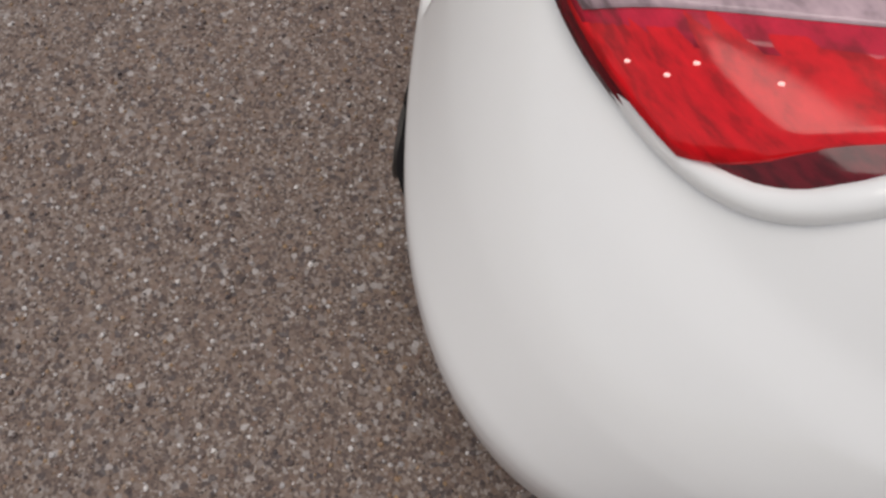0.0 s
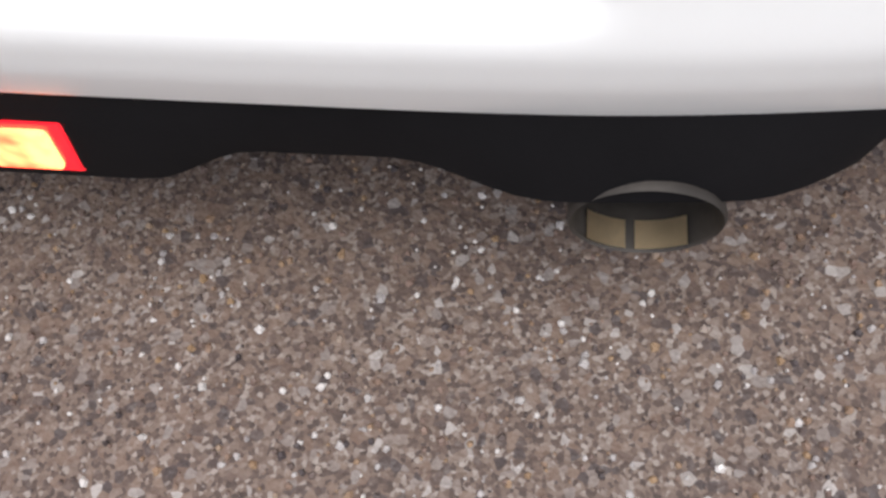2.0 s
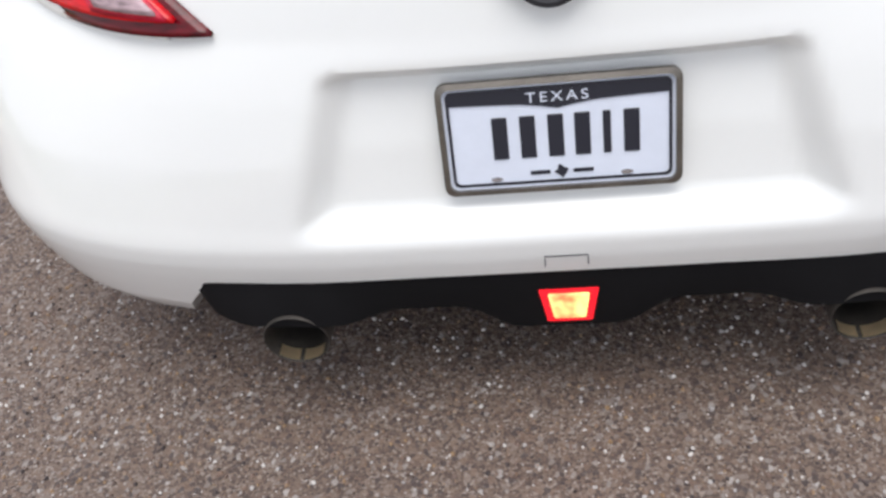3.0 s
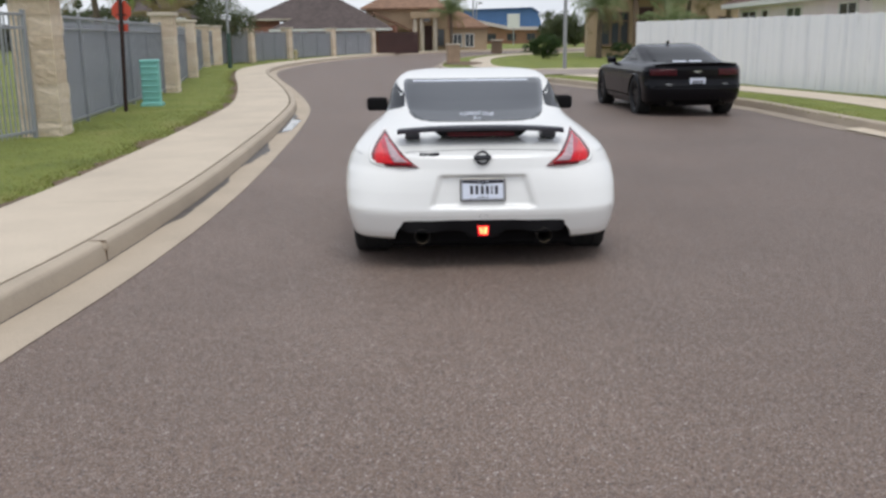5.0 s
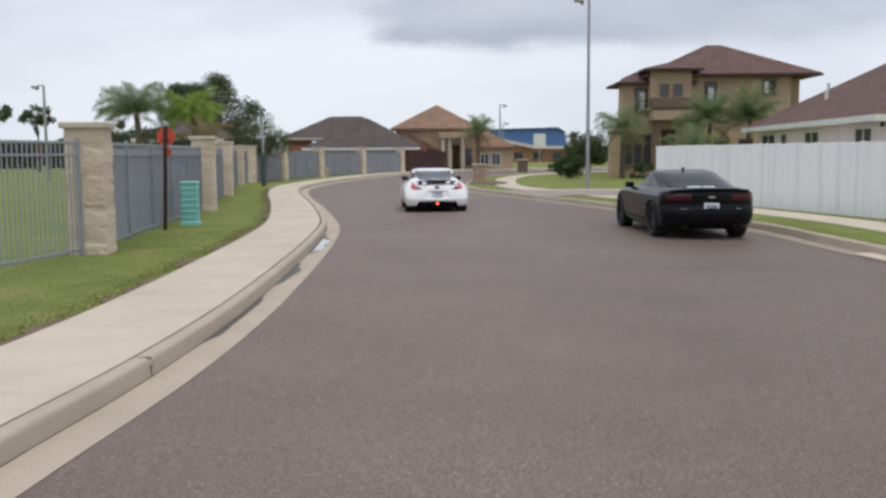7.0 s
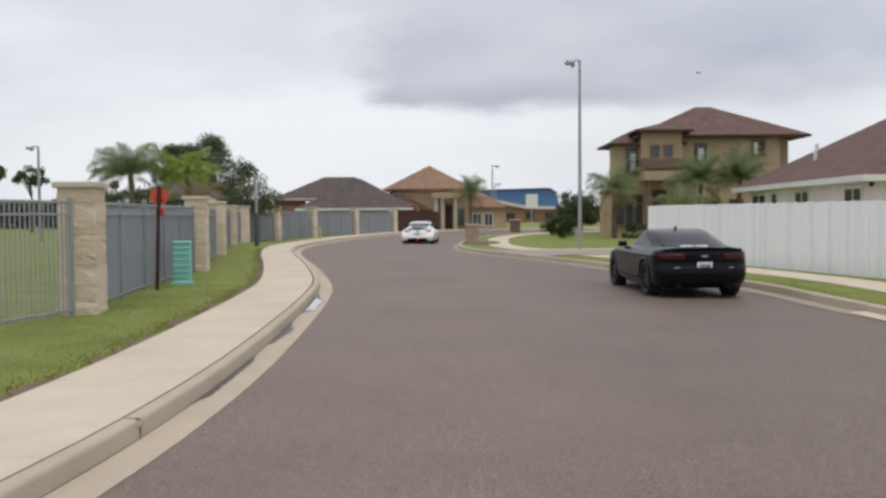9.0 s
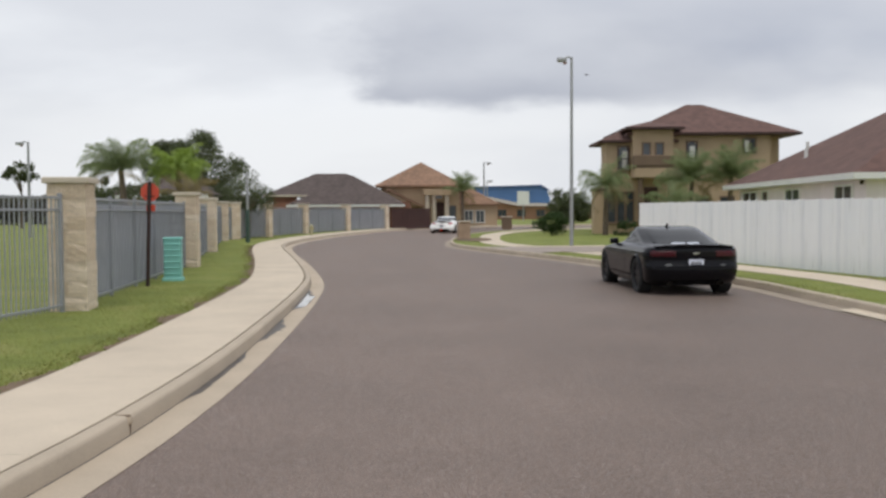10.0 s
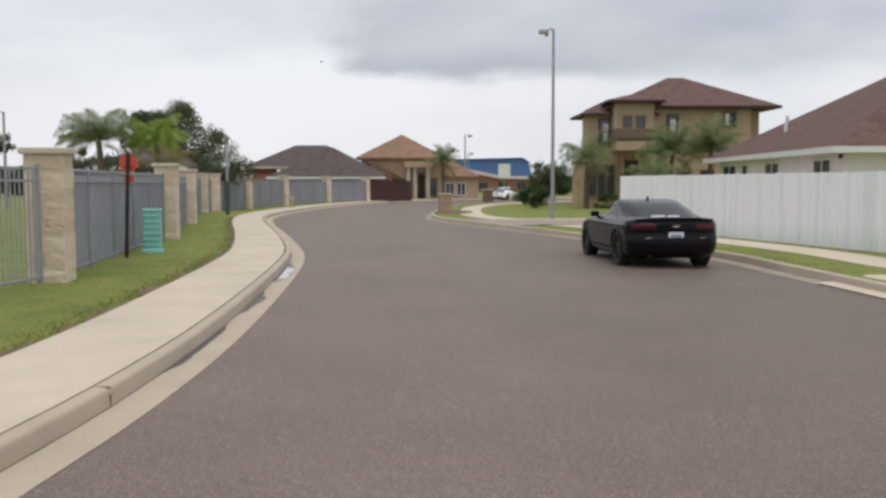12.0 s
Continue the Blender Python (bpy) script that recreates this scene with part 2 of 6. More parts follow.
DIRT = worn("bare_earth", (0.16, 0.11, 0.07), 0.3, 2.0, 0.95, fine=30, depth=0.01)
WHITE_PAINT = paint_material("white_car_paint", (0.85, 0.85, 0.825))
BLACK_PAINT = paint_material("black_car_paint", (0.004, 0.004, 0.006), 0.16, 0.0)
BLACK_GLASS = Mat("smoked_glass", (0.010, 0.011, 0.013), 0.05)
BLACK_GLASS.set("Specular IOR Level", 0.16)
BLACK_GLASS = BLACK_GLASS.m
BLACK_PLASTIC = worn("black_plastic", (0.008, 0.0076, 0.0084), 0.2, 8, 0.75, fine=300, depth=0.0003)
BLACK_PLASTIC.node_tree.nodes["Principled BSDF"].inputs["Specular IOR Level"].default_value = 0.10
WING = Mat("wing_paint", (0.022, 0.023, 0.032), 0.38, 0.0, 0.08).m
CHARCOAL = worn("charcoal_plastic", (0.022, 0.022, 0.028), 0.2, 6, 0.55, fine=300, depth=0.0003)
RUBBER = worn("tyre_rubber", (0.018, 0.018, 0.018), 0.25, 5, 0.85, fine=90, depth=0.001)
RIM_DARK = worn("dark_rim", (0.03, 0.03, 0.033), 0.2, 5, 0.35, 0.7, fine=200, depth=0)
STEEL = worn("exhaust_steel", (0.20, 0.18, 0.155), 0.3, 14, 0.40, 0.9, fine=150, depth=0.0003)
SOOT = worn("sooty_steel", (0.060, 0.052, 0.045), 0.5, 12, 0.6, 0.4, fine=120, depth=0.0004)
TAN_REFLECTION = worn("tan_sky_reflection", (0.74, 0.58, 0.36), 0.15, 30, 0.34, 0.85, fine=150, depth=0)
RED_LENS = lens_material("red_lens", (0.66, 0.004, 0.010), 0.12)
PINK_RED = lens_material("pink_red_lens", (0.62, 0.012, 0.045))
DEEP_RED = lens_material("deep_red_lens", (0.16, 0.003, 0.010))
SMOKED_RED = lens_material("smoked_red_lens", (0.075, 0.006, 0.012))
CLEAR_LENS = lens_material("clear_lens", (0.58, 0.42, 0.45))
FOG_RIM = lens_material("fog_lens_red", (0.8, 0.01, 0.02), 0.7)
FOG_CORE = lens_material("fog_lens_lit", (1.0, 0.05, 0.02), 2.6, (1.0, 0.30, 0.10))
LED = Mat("lit_diode", (1, 0.55, 0.5), 0.3)
LED.set("Emission Color", (1, 0.65, 0.6, 1)), LED.set("Emission Strength", 0.5)
LED = LED.m
DARK_GLASS = Mat("tinted_glass", (0.022, 0.026, 0.032), 0.06, 0.0, 0.5).m
PLATE_WHITE = worn("plate_white", (0.72, 0.76, 0.86), 0.04, 20, 0.4, fine=200, depth=0)
PLATE_BLACK = worn("plate_black", (0.015, 0.015, 0.025), 0.1, 20, 0.4, fine=200, depth=0)
CHROME = worn("chrome", (0.62, 0.62, 0.65), 0.08, 20, 0.18, 0.9, fine=200, depth=0)
FENCE_GREY = worn("grey_fence_steel", (0.33, 0.345, 0.37), 0.15, 2, 0.5, 0.2, fine=50, depth=0.0005)
FENCE_MESH = worn("grey_fence_screen", (0.60, 0.61, 0.655), 0.12, 1.2, 0.75, fine=80, depth=0.001)
STONE = stone_material()
CAP = concrete_material("cast_cap", (0.60, 0.53, 0.43))
MORTAR = worn("mortar", (0.62, 0.52, 0.40), 0.2, 6, 0.95, fine=40, depth=0.004)


def whitewash_material():
    """Thin white paint on rough boards, run through with grey streaks."""
    k = Mat("whitewashed_board", (0.84, 0.855, 0.875), 0.75)
    tone = k.ramp(k.random(), (0.0, (0.83, 0.845, 0.865)), (0.25, (0.90, 0.91, 0.92)), (1.0, (0.93, 0.935, 0.94)))
    place = k.nodes.new("ShaderNodeVectorMath")
    place.operation = "ADD"
    shift = k.nodes.new("ShaderNodeMath")
    shift.operation = "MULTIPLY"
    shift.inputs[1].default_value = 37.0
    k.links.new(k.random(), shift.inputs[0])
    k.links.new(k.vec((22, 22, 0.7)), place.inputs[0]), k.links.new(shift.outputs[0], place.inputs[1])
    streak = k.ramp(k.noise(1.0, 4, 0.6, place.outputs[0]), (0.61, 0.0), (0.72, 0.65))
    k.color(k.mix(streak, tone, (0.42, 0.42, 0.41)))
    k.bump(k.noise(1.0, 3, 0.6, k.vec((60, 60, 2))), 0.002, 0.5)
    return k.m


WHITE_WOOD = whitewash_material()
STUCCO = worn("tan_stucco", (0.47, 0.355, 0.235), 0.10, 0.8, 0.9, fine=60, depth=0.003)
STUCCO_DARK = worn("brown_stucco", (0.185, 0.13, 0.088), 0.12, 0.8, 0.9, fine=60, depth=0.003)
WHITE_WALL = worn("white_painted_brick", (0.82, 0.74, 0.76), 0.08, 1.0, 0.85, fine=30, depth=0.003)
BRICK_RED = worn("red_brick", (0.26, 0.12, 0.08), 0.2, 1.5, 0.9, fine=30, depth=0.003)
ROOF_BROWN = shingle_material("brown_shingle", (0.118, 0.066, 0.055))
ROOF_GREY = shingle_material("grey_brown_shingle", (0.085, 0.065, 0.060))
ROOF_TAN = shingle_material("tan_shingle", (0.24, 0.145, 0.095))
TRIM_WHITE = worn("white_trim", (0.75, 0.75, 0.72), 0.06, 1, 0.7, fine=40, depth=0)
WINDOW = Mat("window_glass", (0.05, 0.06, 0.07), 0.08, 0.0, 0.3).m
BLUE_METAL = worn("blue_sheet_metal", (0.09, 0.19, 0.42), 0.15, 0.2, 0.5, fine=6, depth=0)
ORANGE_WALL = worn("orange_wall", (0.30, 0.165, 0.105), 0.2, 0.4, 0.9, fine=10, depth=0)
GATE_BROWN = worn("dark_brown_gate", (0.065, 0.028, 0.024), 0.2, 0.8, 0.6, fine=20, depth=0.002)
TEAL = worn("teal_plastic", (0.22, 0.54, 0.49), 0.10, 4, 0.5, fine=60, depth=0.0005)
SIGN_RED = worn("sign_red", (0.62, 0.08, 0.04), 0.10, 6, 0.5, fine=60, depth=0)
POST_BROWN = worn("rusty_post", (0.050, 0.028, 0.024), 0.25, 6, 0.8, 0.2, fine=60, depth=0.001)
GALVANISED = worn("galvanised_steel", (0.36, 0.37, 0.37), 0.12, 2, 0.5, 0.4, fine=50, depth=0.0005)
YELLOW = worn("yellow_paint", (0.42, 0.38, 0.22), 0.15, 5, 0.6, fine=60, depth=0)
PALM_GREEN = leaf_material("palm_leaf", (0.14, 0.19, 0.075), (0.34, 0.40, 0.20), 0.45)
PALM_LIGHT = leaf_material("light_palm_leaf", (0.22, 0.33, 0.05), (0.40, 0.50, 0.12), 0.45)
TREE_GREEN = leaf_material("dark_tree_leaf", (0.045, 0.062, 0.026), (0.125, 0.150, 0.062))
BUSH_GREEN = leaf_material("bush_leaf", (0.022, 0.048, 0.012), (0.07, 0.12, 0.03))
DRY_LEAF = leaf_material("dry_leaf", (0.16, 0.13, 0.05), (0.30, 0.24, 0.10))
BARK = worn("bark", (0.16, 0.125, 0.095), 0.3, 5, 0.95, fine=20, depth=0.02)
WET = Mat("standing_water", (0.30, 0.29, 0.28), 0.05).m
STAIN = worn("wet_gutter_silt", (0.075, 0.062, 0.052), 0.35, 3, 0.45, fine=30, depth=0.002)

# ---- mesh helpers ----


def obj(name, bm, material, parent=None, label="", smooth=False):
    """Links a bmesh as one mesh object."""
    me = bpy.data.meshes.new(name)
    bm.to_mesh(me)
    bm.free()
    for m in material if isinstance(material, (list, tuple)) else [material]:
        me.materials.append(m)
    if smooth:
        for p in me.polygons:
            p.use_smooth = True
        if smooth != "all":
            me.set_sharp_from_angle(angle=radians(40))
    ob = new(name, me)
    if parent is not None:
        ob.parent = parent
    if label:
        ob["label"] = label
    return ob


def part(name, bm, material, parent, label="", smooth=False):
    return obj(name, bm, material, parent, label, smooth)


def thing(name, label, category, m=None, group="", kind=""):
    ob = new(name)
    ob.empty_display_size = 0.2
    if m is not None:
        ob.matrix_world = m
    return tagged(ob, label, category, group, kind)


def box(x0, x1, y0, y1, z0, z1, bevel=0.0, bm=None, seg=1):
    own = bm is None
    bm = bmesh.new() if own else bm
    made = bmesh.ops.create_cube(bm, size=1, matrix=Matrix.LocRotScale(((x0 + x1) / 2, (y0 + y1) / 2, (z0 + z1) / 2), None, (abs(x1 - x0), abs(y1 - y0), abs(z1 - z0))))
    if bevel:
        edges = {e for v in made["verts"] for e in v.link_edges}
        bmesh.ops.bevel(bm, geom=list(edges), offset=bevel, segments=seg, affect="EDGES", profile=0.5)
    return bm


def tube(path, radii, sides=12, cap=True, bm=None):
    """A round bar along points, with a radius at each."""
    bm = bm or bmesh.new()
    pts = [Vector(p) for p in path]
    if isinstance(radii, (int, float)):
        radii = [radii] * len(pts)
    rings = []
    for k, p in enumerate(pts):
        way = (pts[min(k + 1, len(pts) - 1)] - pts[max(k - 1, 0)]).normalized()
        side = way.cross(Vector((0, 0, 1)) if abs(way.z) < 0.9 else Vector((1, 0, 0))).normalized()
        up = side.cross(way)
        rings.append([bm.verts.new(p + radii[k] * (math.cos(2 * math.pi * a / sides) * side + math.sin(2 * math.pi * a / sides) * up)) for a in range(sides)])
    for a, b in zip(rings, rings[1:]):
        for i in range(sides):
            bm.faces.new((a[i], a[(i + 1) % sides], b[(i + 1) % sides], b[i]))
    if cap:
        bm.faces.new(rings[0][::-1]), bm.faces.new(rings[-1])
    bmesh.ops.recalc_face_normals(bm, faces=bm.faces[:])
    return bm


def lathe(profile, axis="Y", sides=32, bm=None, at=(0, 0, 0)):
    """A turned shape: (radius, along) pairs round an axis."""
    bm = bm or bmesh.new()
    rings = []
    for r, s in profile:
        ring = []
        for a in range(sides):
            c, d = r * math.cos(2 * math.pi * a / sides), r * math.sin(2 * math.pi * a / sides)
            p = {"X": (s, c, d), "Y": (c, s, d), "Z": (c, d, s)}[axis]
            ring.append(bm.verts.new(Vector(p) + Vector(at)))
        rings.append(ring)
    for a, b in zip(rings, rings[1:]):
        for i in range(sides):
            bm.faces.new((a[i], a[(i + 1) % sides], b[(i + 1) % sides], b[i]))
    bmesh.ops.recalc_face_normals(bm, faces=bm.faces[:])
    return bm


def prism(points, lo, hi, axis="Y", bm=None, bevel=0.0):
    """A closed outline pushed from lo to hi along an axis. The outline lies in the two other axes, in order."""
    bm = bm or bmesh.new()
    put = {"X": lambda a, b, s: (s, a, b), "Y": lambda a, b, s: (a, s, b), "Z": lambda a, b, s: (a, b, s)}[axis]
    low = [bm.verts.new(put(a, b, lo)) for a, b in points]
    top = [bm.verts.new(put(a, b, hi)) for a, b in points]
    n = len(points)
    faces = [bm.faces.new(low[::-1]), bm.faces.new(top)]
    faces += [bm.faces.new((low[i], low[(i + 1) % n], top[(i + 1) % n], top[i])) for i in range(n)]
    bmesh.ops.recalc_face_normals(bm, faces=faces)
    if bevel:
        bmesh.ops.bevel(bm, geom=list({e for f in faces for e in f.edges}), offset=bevel, segments=2, affect="EDGES", profile=0.5)
    return bm


def sheet(rows, bm=None, thick=0.0):
    """A skin over a grid of points; thick closes it downwards."""
    bm = bm or bmesh.new()
    grid = [[bm.verts.new(p) for p in row] for row in rows]
    faces = [bm.faces.new((a[i], a[i + 1], b[i + 1], b[i])) for a, b in zip(grid, grid[1:]) for i in range(len(a) - 1)]
    if thick:
        ext = bmesh.ops.solidify(bm, geom=faces, thickness=thick)
    return bm


def interp(z, table):
    zs = [a for a, _ in table]
    return float(np.interp(z, zs, [b for _, b in table]))


def smoothstep(a, b, x):
    t = min(1.0, max(0.0, (x - a) / (b - a)))
    return t * t * (3 - 2 * t)


def curve_of(points, step=0.5):
    """A smooth line through plan points (Catmull-Rom), sampled every step or so."""
    pts = [Vector((*p, 0)) if len(p) == 2 else Vector(p) for p in points]
    out = []
    for k in range(len(pts) - 1):
        p0, p1, p2, p3 = pts[max(k - 1, 0)], pts[k], pts[k + 1], pts[min(k + 2, len(pts) - 1)]
        n = max(1, int((p2 - p1).length / step))
        for i in range(n):
            t = i / n
            out.append(0.5 * ((2 * p1) + (p2 - p0) * t + (2 * p0 - 5 * p1 + 4 * p2 - p3) * t * t + (3 * p1 - p0 - 3 * p2 + p3) * t ** 3))
    out.append(pts[-1])
    return out


def offset_line(line, d):
    """The line moved sideways by d, to its right."""
    out = []
    for k, p in enumerate(line):
        way = (line[min(k + 1, len(line) - 1)] - line[max(k - 1, 0)]).normalized()
        out.append(p + Vector((way.y, -way.x, 0)) * float(d))
    return out


def ribbon(a, b, za, zb=None, bm=None):
    zb = za if zb is None else zb
    return sheet([[Vector((p.x, p.y, za)), Vector((q.x, q.y, zb))] for p, q in zip(a, b)], bm)

# ---- ground, road, kerbs, pavements ----
LEFT = curve_of([(-3.3, -16), (-3.0, -8), (-2.55, 0), (-2.32, 4.5), (-2.15, 7), (-2.13, 10), (-2.3, 14), (-2.55, 18), (-2.9, 21.7), (-3.57, 25.6), (-4.76, 31.4), (-6.18, 37.8), (-7.3, 43.7), (-7.85, 49),
                 (-7.8, 57), (-6.8, 68), (-4.2, 82), (0.3, 92), (8, 99), (20, 104), (60, 112)], 0.6)
RIGHT = curve_of([(7.2, -16), (7.0, 3), (6.85, 10), (6.7, 14), (6.55, 17.4), (6.4, 20.5), (5.6, 24.5), (4.6, 28.2), (3.75, 31.4), (2.2, 36.3), (0.9, 40.5), (0.0, 45), (0.0, 52), (0.9, 62), (3.6, 72), (9, 80),
                  (20, 86), (60, 93)], 0.6)


def structure(ob, label, category):
    return tagged(ob, label, category, kind="structure")


def build_ground():
    n = 40
    g = sheet([[Vector((-1500 + 3000 * i / n, -1000 + 3500 * j / n, -0.06)) for i in range(n + 1)] for j in range(n + 1)])
    structure(obj("ground", g, FIELD), "flat dry grassland reaching to the horizon", "ground")
    a = offset_line(LEFT, -0.02)
    b = offset_line(RIGHT, 0.02)
    m = 300
    pick = lambda line, k: line[min(len(line) - 1, round(k * (len(line) - 1) / m))]
    rows = []
    for k in range(m + 1):
        p, q = pick(a, k), pick(b, k)
        rows.append([p.lerp(q, s / 10) + Vector((0, 0, 0.05 * math.sin(math.pi * s / 10) - 0.03)) for s in range(11)])
    structure(obj("road", sheet(rows), ASPHALT, smooth="all"), "worn brown-grey chip-seal asphalt road curving away", "road")


def build_kerb_side(line, side, name, walk_gap, walk_width, lawn_width, walk_label):
    """Gutter apron, kerb, pavement and lawn beside one edge of the road; side is -1 (left) or 1."""
    at = lambda d: offset_line(line, side * d)
    gut = ribbon(at(-0.02), at(0.30), -0.024, 0.0)
    structure(obj("gutter", gut, GUTTER if side < 0 else GUTTER_DARK), "stained concrete gutter apron beside the asphalt", "gutter")
    kerb = bmesh.new()
    prof = [(0.285, -0.03), (0.296, 0.115), (0.306, 0.138), (0.326, 0.150), (0.415, 0.154), (0.420, 0.148), (0.420, -0.03)]
    lines = [at(d) for d, _ in prof]
    sheet([[Vector((p.x, p.y, z)) for p, (_, z) in zip(row, prof)] for row in zip(*lines)], kerb)
    structure(obj("kerb", kerb, KERBSTONE, smooth=True), "weathered rounded concrete kerb beside the road", "kerb")
    a, b = 0.42 + walk_gap, 0.42 + walk_gap + walk_width
    inner, outer = at(a), at(b)
    root = thing("pavement", walk_label, "pavement", kind="structure")
    step, k = 5, 0
    while k < len(inner) - 1:
        e = min(k + step, len(inner) - 1)
        bm = bmesh.new()
        pa = [inner[i].lerp(inner[min(i + 1, len(inner) - 1)], 0.006 if i == k else 0) for i in range(k, e + 1)]
        pb = [outer[i].lerp(outer[min(i + 1, len(outer) - 1)], 0.006 if i == k else 0) for i in range(k, e + 1)]
        sheet([[Vector((p.x, p.y, -0.02)), Vector((p.x, p.y, 0.148)), Vector((p.x, p.y, 0.148)).lerp(Vector((q.x, q.y, 0.148)), 0.02) + Vector((0, 0, 0.008)), Vector((p.x, p.y, 0.148)).lerp(Vector((q.x, q.y, 0.148)), 0.98) + Vector((0, 0, 0.008)), Vector((q.x, q.y, 0.148)), Vector((q.x, q.y, -0.02))] for p, q in zip(pa, pb)], bm)
        part("slab", bm, CONCRETE, root)
        k = e
    lawn = bmesh.new()
    if walk_gap > 0.2:
        sheet([[Vector((p.x, p.y, 0.125)), Vector(((p.x + q.x) / 2, (p.y + q.y) / 2, 0.15)), Vector((q.x, q.y, 0.135))] for p, q in zip(at(0.45), at(a + 0.02))], lawn)
    far = offset_line(line, side * (b + lawn_width))
    mid = offset_line(line, side * (b + 0.5))
    near_edge = offset_line(line, side * (b - 0.02))
    sheet([[Vector((p.x, p.y, 0.11)), Vector((q.x, q.y, 0.14)), Vector((r.x, r.y, 0.12))] for p, q, r in zip(near_edge, mid, far)], lawn)
    tagged(obj("lawn", lawn, GRASS), "short green lawn with yellowed patches beside the pavement", "lawn", kind="stuff")
    return root


def build_grass_tufts(line, side, d0, d1, y0, y1, count, seed):
    """Blades of grass along a strip, in one mesh."""
    rng = random.Random(seed)
    near_l, far_l = offset_line(line, side * d0), offset_line(line, side * d1)
    idx = [k for k, p in enumerate(line) if y0 <= p.y <= y1]
    verts, faces = [], []
    for _ in range(count):
        k = rng.choice(idx)
        t = rng.random() ** 1.3
        p = near_l[k].lerp(far_l[k], t) + Vector((rng.uniform(-0.3, 0.3), rng.uniform(-0.35, 0.35), 0))
        h, a, w = rng.uniform(0.015, 0.050), rng.uniform(0, 6.28), rng.uniform(0.006, 0.014)
        lean = Vector((rng.uniform(-0.03, 0.03), rng.uniform(-0.03, 0.03), h))
        base = Vector((p.x, p.y, 0.115))
        s = Vector((math.cos(a), math.sin(a), 0)) * w
        i = len(verts)
        verts += [base - s, base + s, base + lean]
        faces.append((i, i + 1, i + 2))
    me = bpy.data.meshes.new("grass")
    me.from_pydata(verts, [], faces)
    me.materials.append(GRASS_BLADE)
    tagged(new("grass", me), "uneven green grass blades with dry straw among them", "grass", kind="stuff")


GRASS_BLADE = leaf_material("grass_blade", (0.15, 0.18, 0.03), (0.34, 0.33, 0.11))


def build_gutter_marks():
    """Wet silt and standing water in the left gutter."""
    fine_line = [p.lerp(q, k / 6) for p, q in zip(LEFT, LEFT[1:]) for k in range(6)]

    def blot(name, y0, y1, d0, d1, material, label, z, seed, wave=0.35):
        lines = [offset_line(fine_line, -d) for d in np.linspace(d0, d1, 6)]
        idx = [k for k, p in enumerate(fine_line) if y0 <= p.y <= y1]
        rows = []
        for n, k in enumerate(idx):
            t = n / max(1, len(idx) - 1)
            ends = min(1.0, 6 * t, 6 * (1 - t))
            reach = max(0.02, ends * (1 - wave + wave * noise.noise(Vector((fine_line[k].y * 1.7, seed * 3.1, 0))) + 0.5 * wave * noise.noise(Vector((fine_line[k].y * 6.0, seed, 5)))))
            rows.append([Vector((*(lines[-1][k].lerp(l[k], min(1.15, reach))).xy, z - 0.022 * (1 - i / 5) * 0.9)) for i, l in enumerate(lines)])
        tagged(obj(name, sheet(rows), material), label, "puddle" if material is WET else "stain", kind="stuff")
    blot("silt", -2.0, 40.0, 0.262, 0.287, STAIN, "dark line of silt along the kerb's foot", 0.004, 9, 0.2)
    blot("silt", 8.2, 11.4, 0.12, 0.287, STAIN, "dark wet silt lying in the gutter", 0.006, 1)
    blot("silt", 12.0, 15.0, 0.08, 0.287, STAIN, "dark wet silt lying in the gutter", 0.006, 2)
    blot("silt", 15.8, 20.5, 0.03, 0.287, STAIN, "dark wet silt lying in the gutter", 0.006, 3)
    blot("puddle", 16.3, 19.3, 0.02, 0.24, WET, "pale standing water in the gutter reflecting the sky", 0.010, 4, 0.25)


def build_kerb_chip():
    """The open joint with a chipped corner in the kerb."""
    root = thing("kerb_joint", "open chipped joint in the concrete kerb", "kerb joint", pose(-2.437, 7.05, 0.0, 0, 0, -3), kind="structure")
    part("gap", box(-0.125, 0.004, -0.006, 0.006, -0.02, 0.1560, 0.002), DIRT, root)
    chip = bmesh.new()
    bmesh.ops.create_icosphere(chip, subdivisions=3, radius=0.5)
    for v in chip.verts:
        v.co += 0.16 * noise.noise_vector(v.co * 3.1)
        v.co = Vector((v.co.x * 0.05 - 0.012, v.co.y * 0.10 + 0.02, v.co.z * 0.07 + 0.112))
    part("chip", chip, GUTTER, root, "", "all")


build_ground()
build_kerb_side(LEFT, -1, "left", 0.034, 1.28, 90.0, "pale concrete footpath with joints beside the kerb")
build_kerb_side(RIGHT, 1, "right", 1.35, 1.2, 60.0, "pale concrete footpath beyond a grass verge")
build_gutter_marks()
build_kerb_chip()


def build_drive(name, y0, y1, reach, flare, material, label, dropped=True, run=8):
    """A drive that crosses the verge of the right-hand side, from a dropped kerb or from behind the kerb."""
    steps = ((0.02, 0.003, 1.0), (0.30, 0.030, 1.0), (0.75, 0.160, 0.5), (1.4, 0.172, 0.0), (reach, 0.176, 0.0)) if dropped else ((0.40, 0.158, 1.0), (1.4, 0.170, 0.4), (reach, 0.176, 0.0))
    edge_y, edge_x = [p.y for p in RIGHT], [p.x for p in RIGHT]
    rows = []
    for k in range(run + 1):
        t = k / run
        y = y0 + (y1 - y0) * t
        wide = flare * (2 * t - 1)
        rows.append([Vector((float(np.interp(y + wide * w, edge_y, edge_x)) + d * 1.05, y + wide * w, z)) for d, z, w in steps])
    structure(obj(name, sheet(rows), material), label, "driveway")


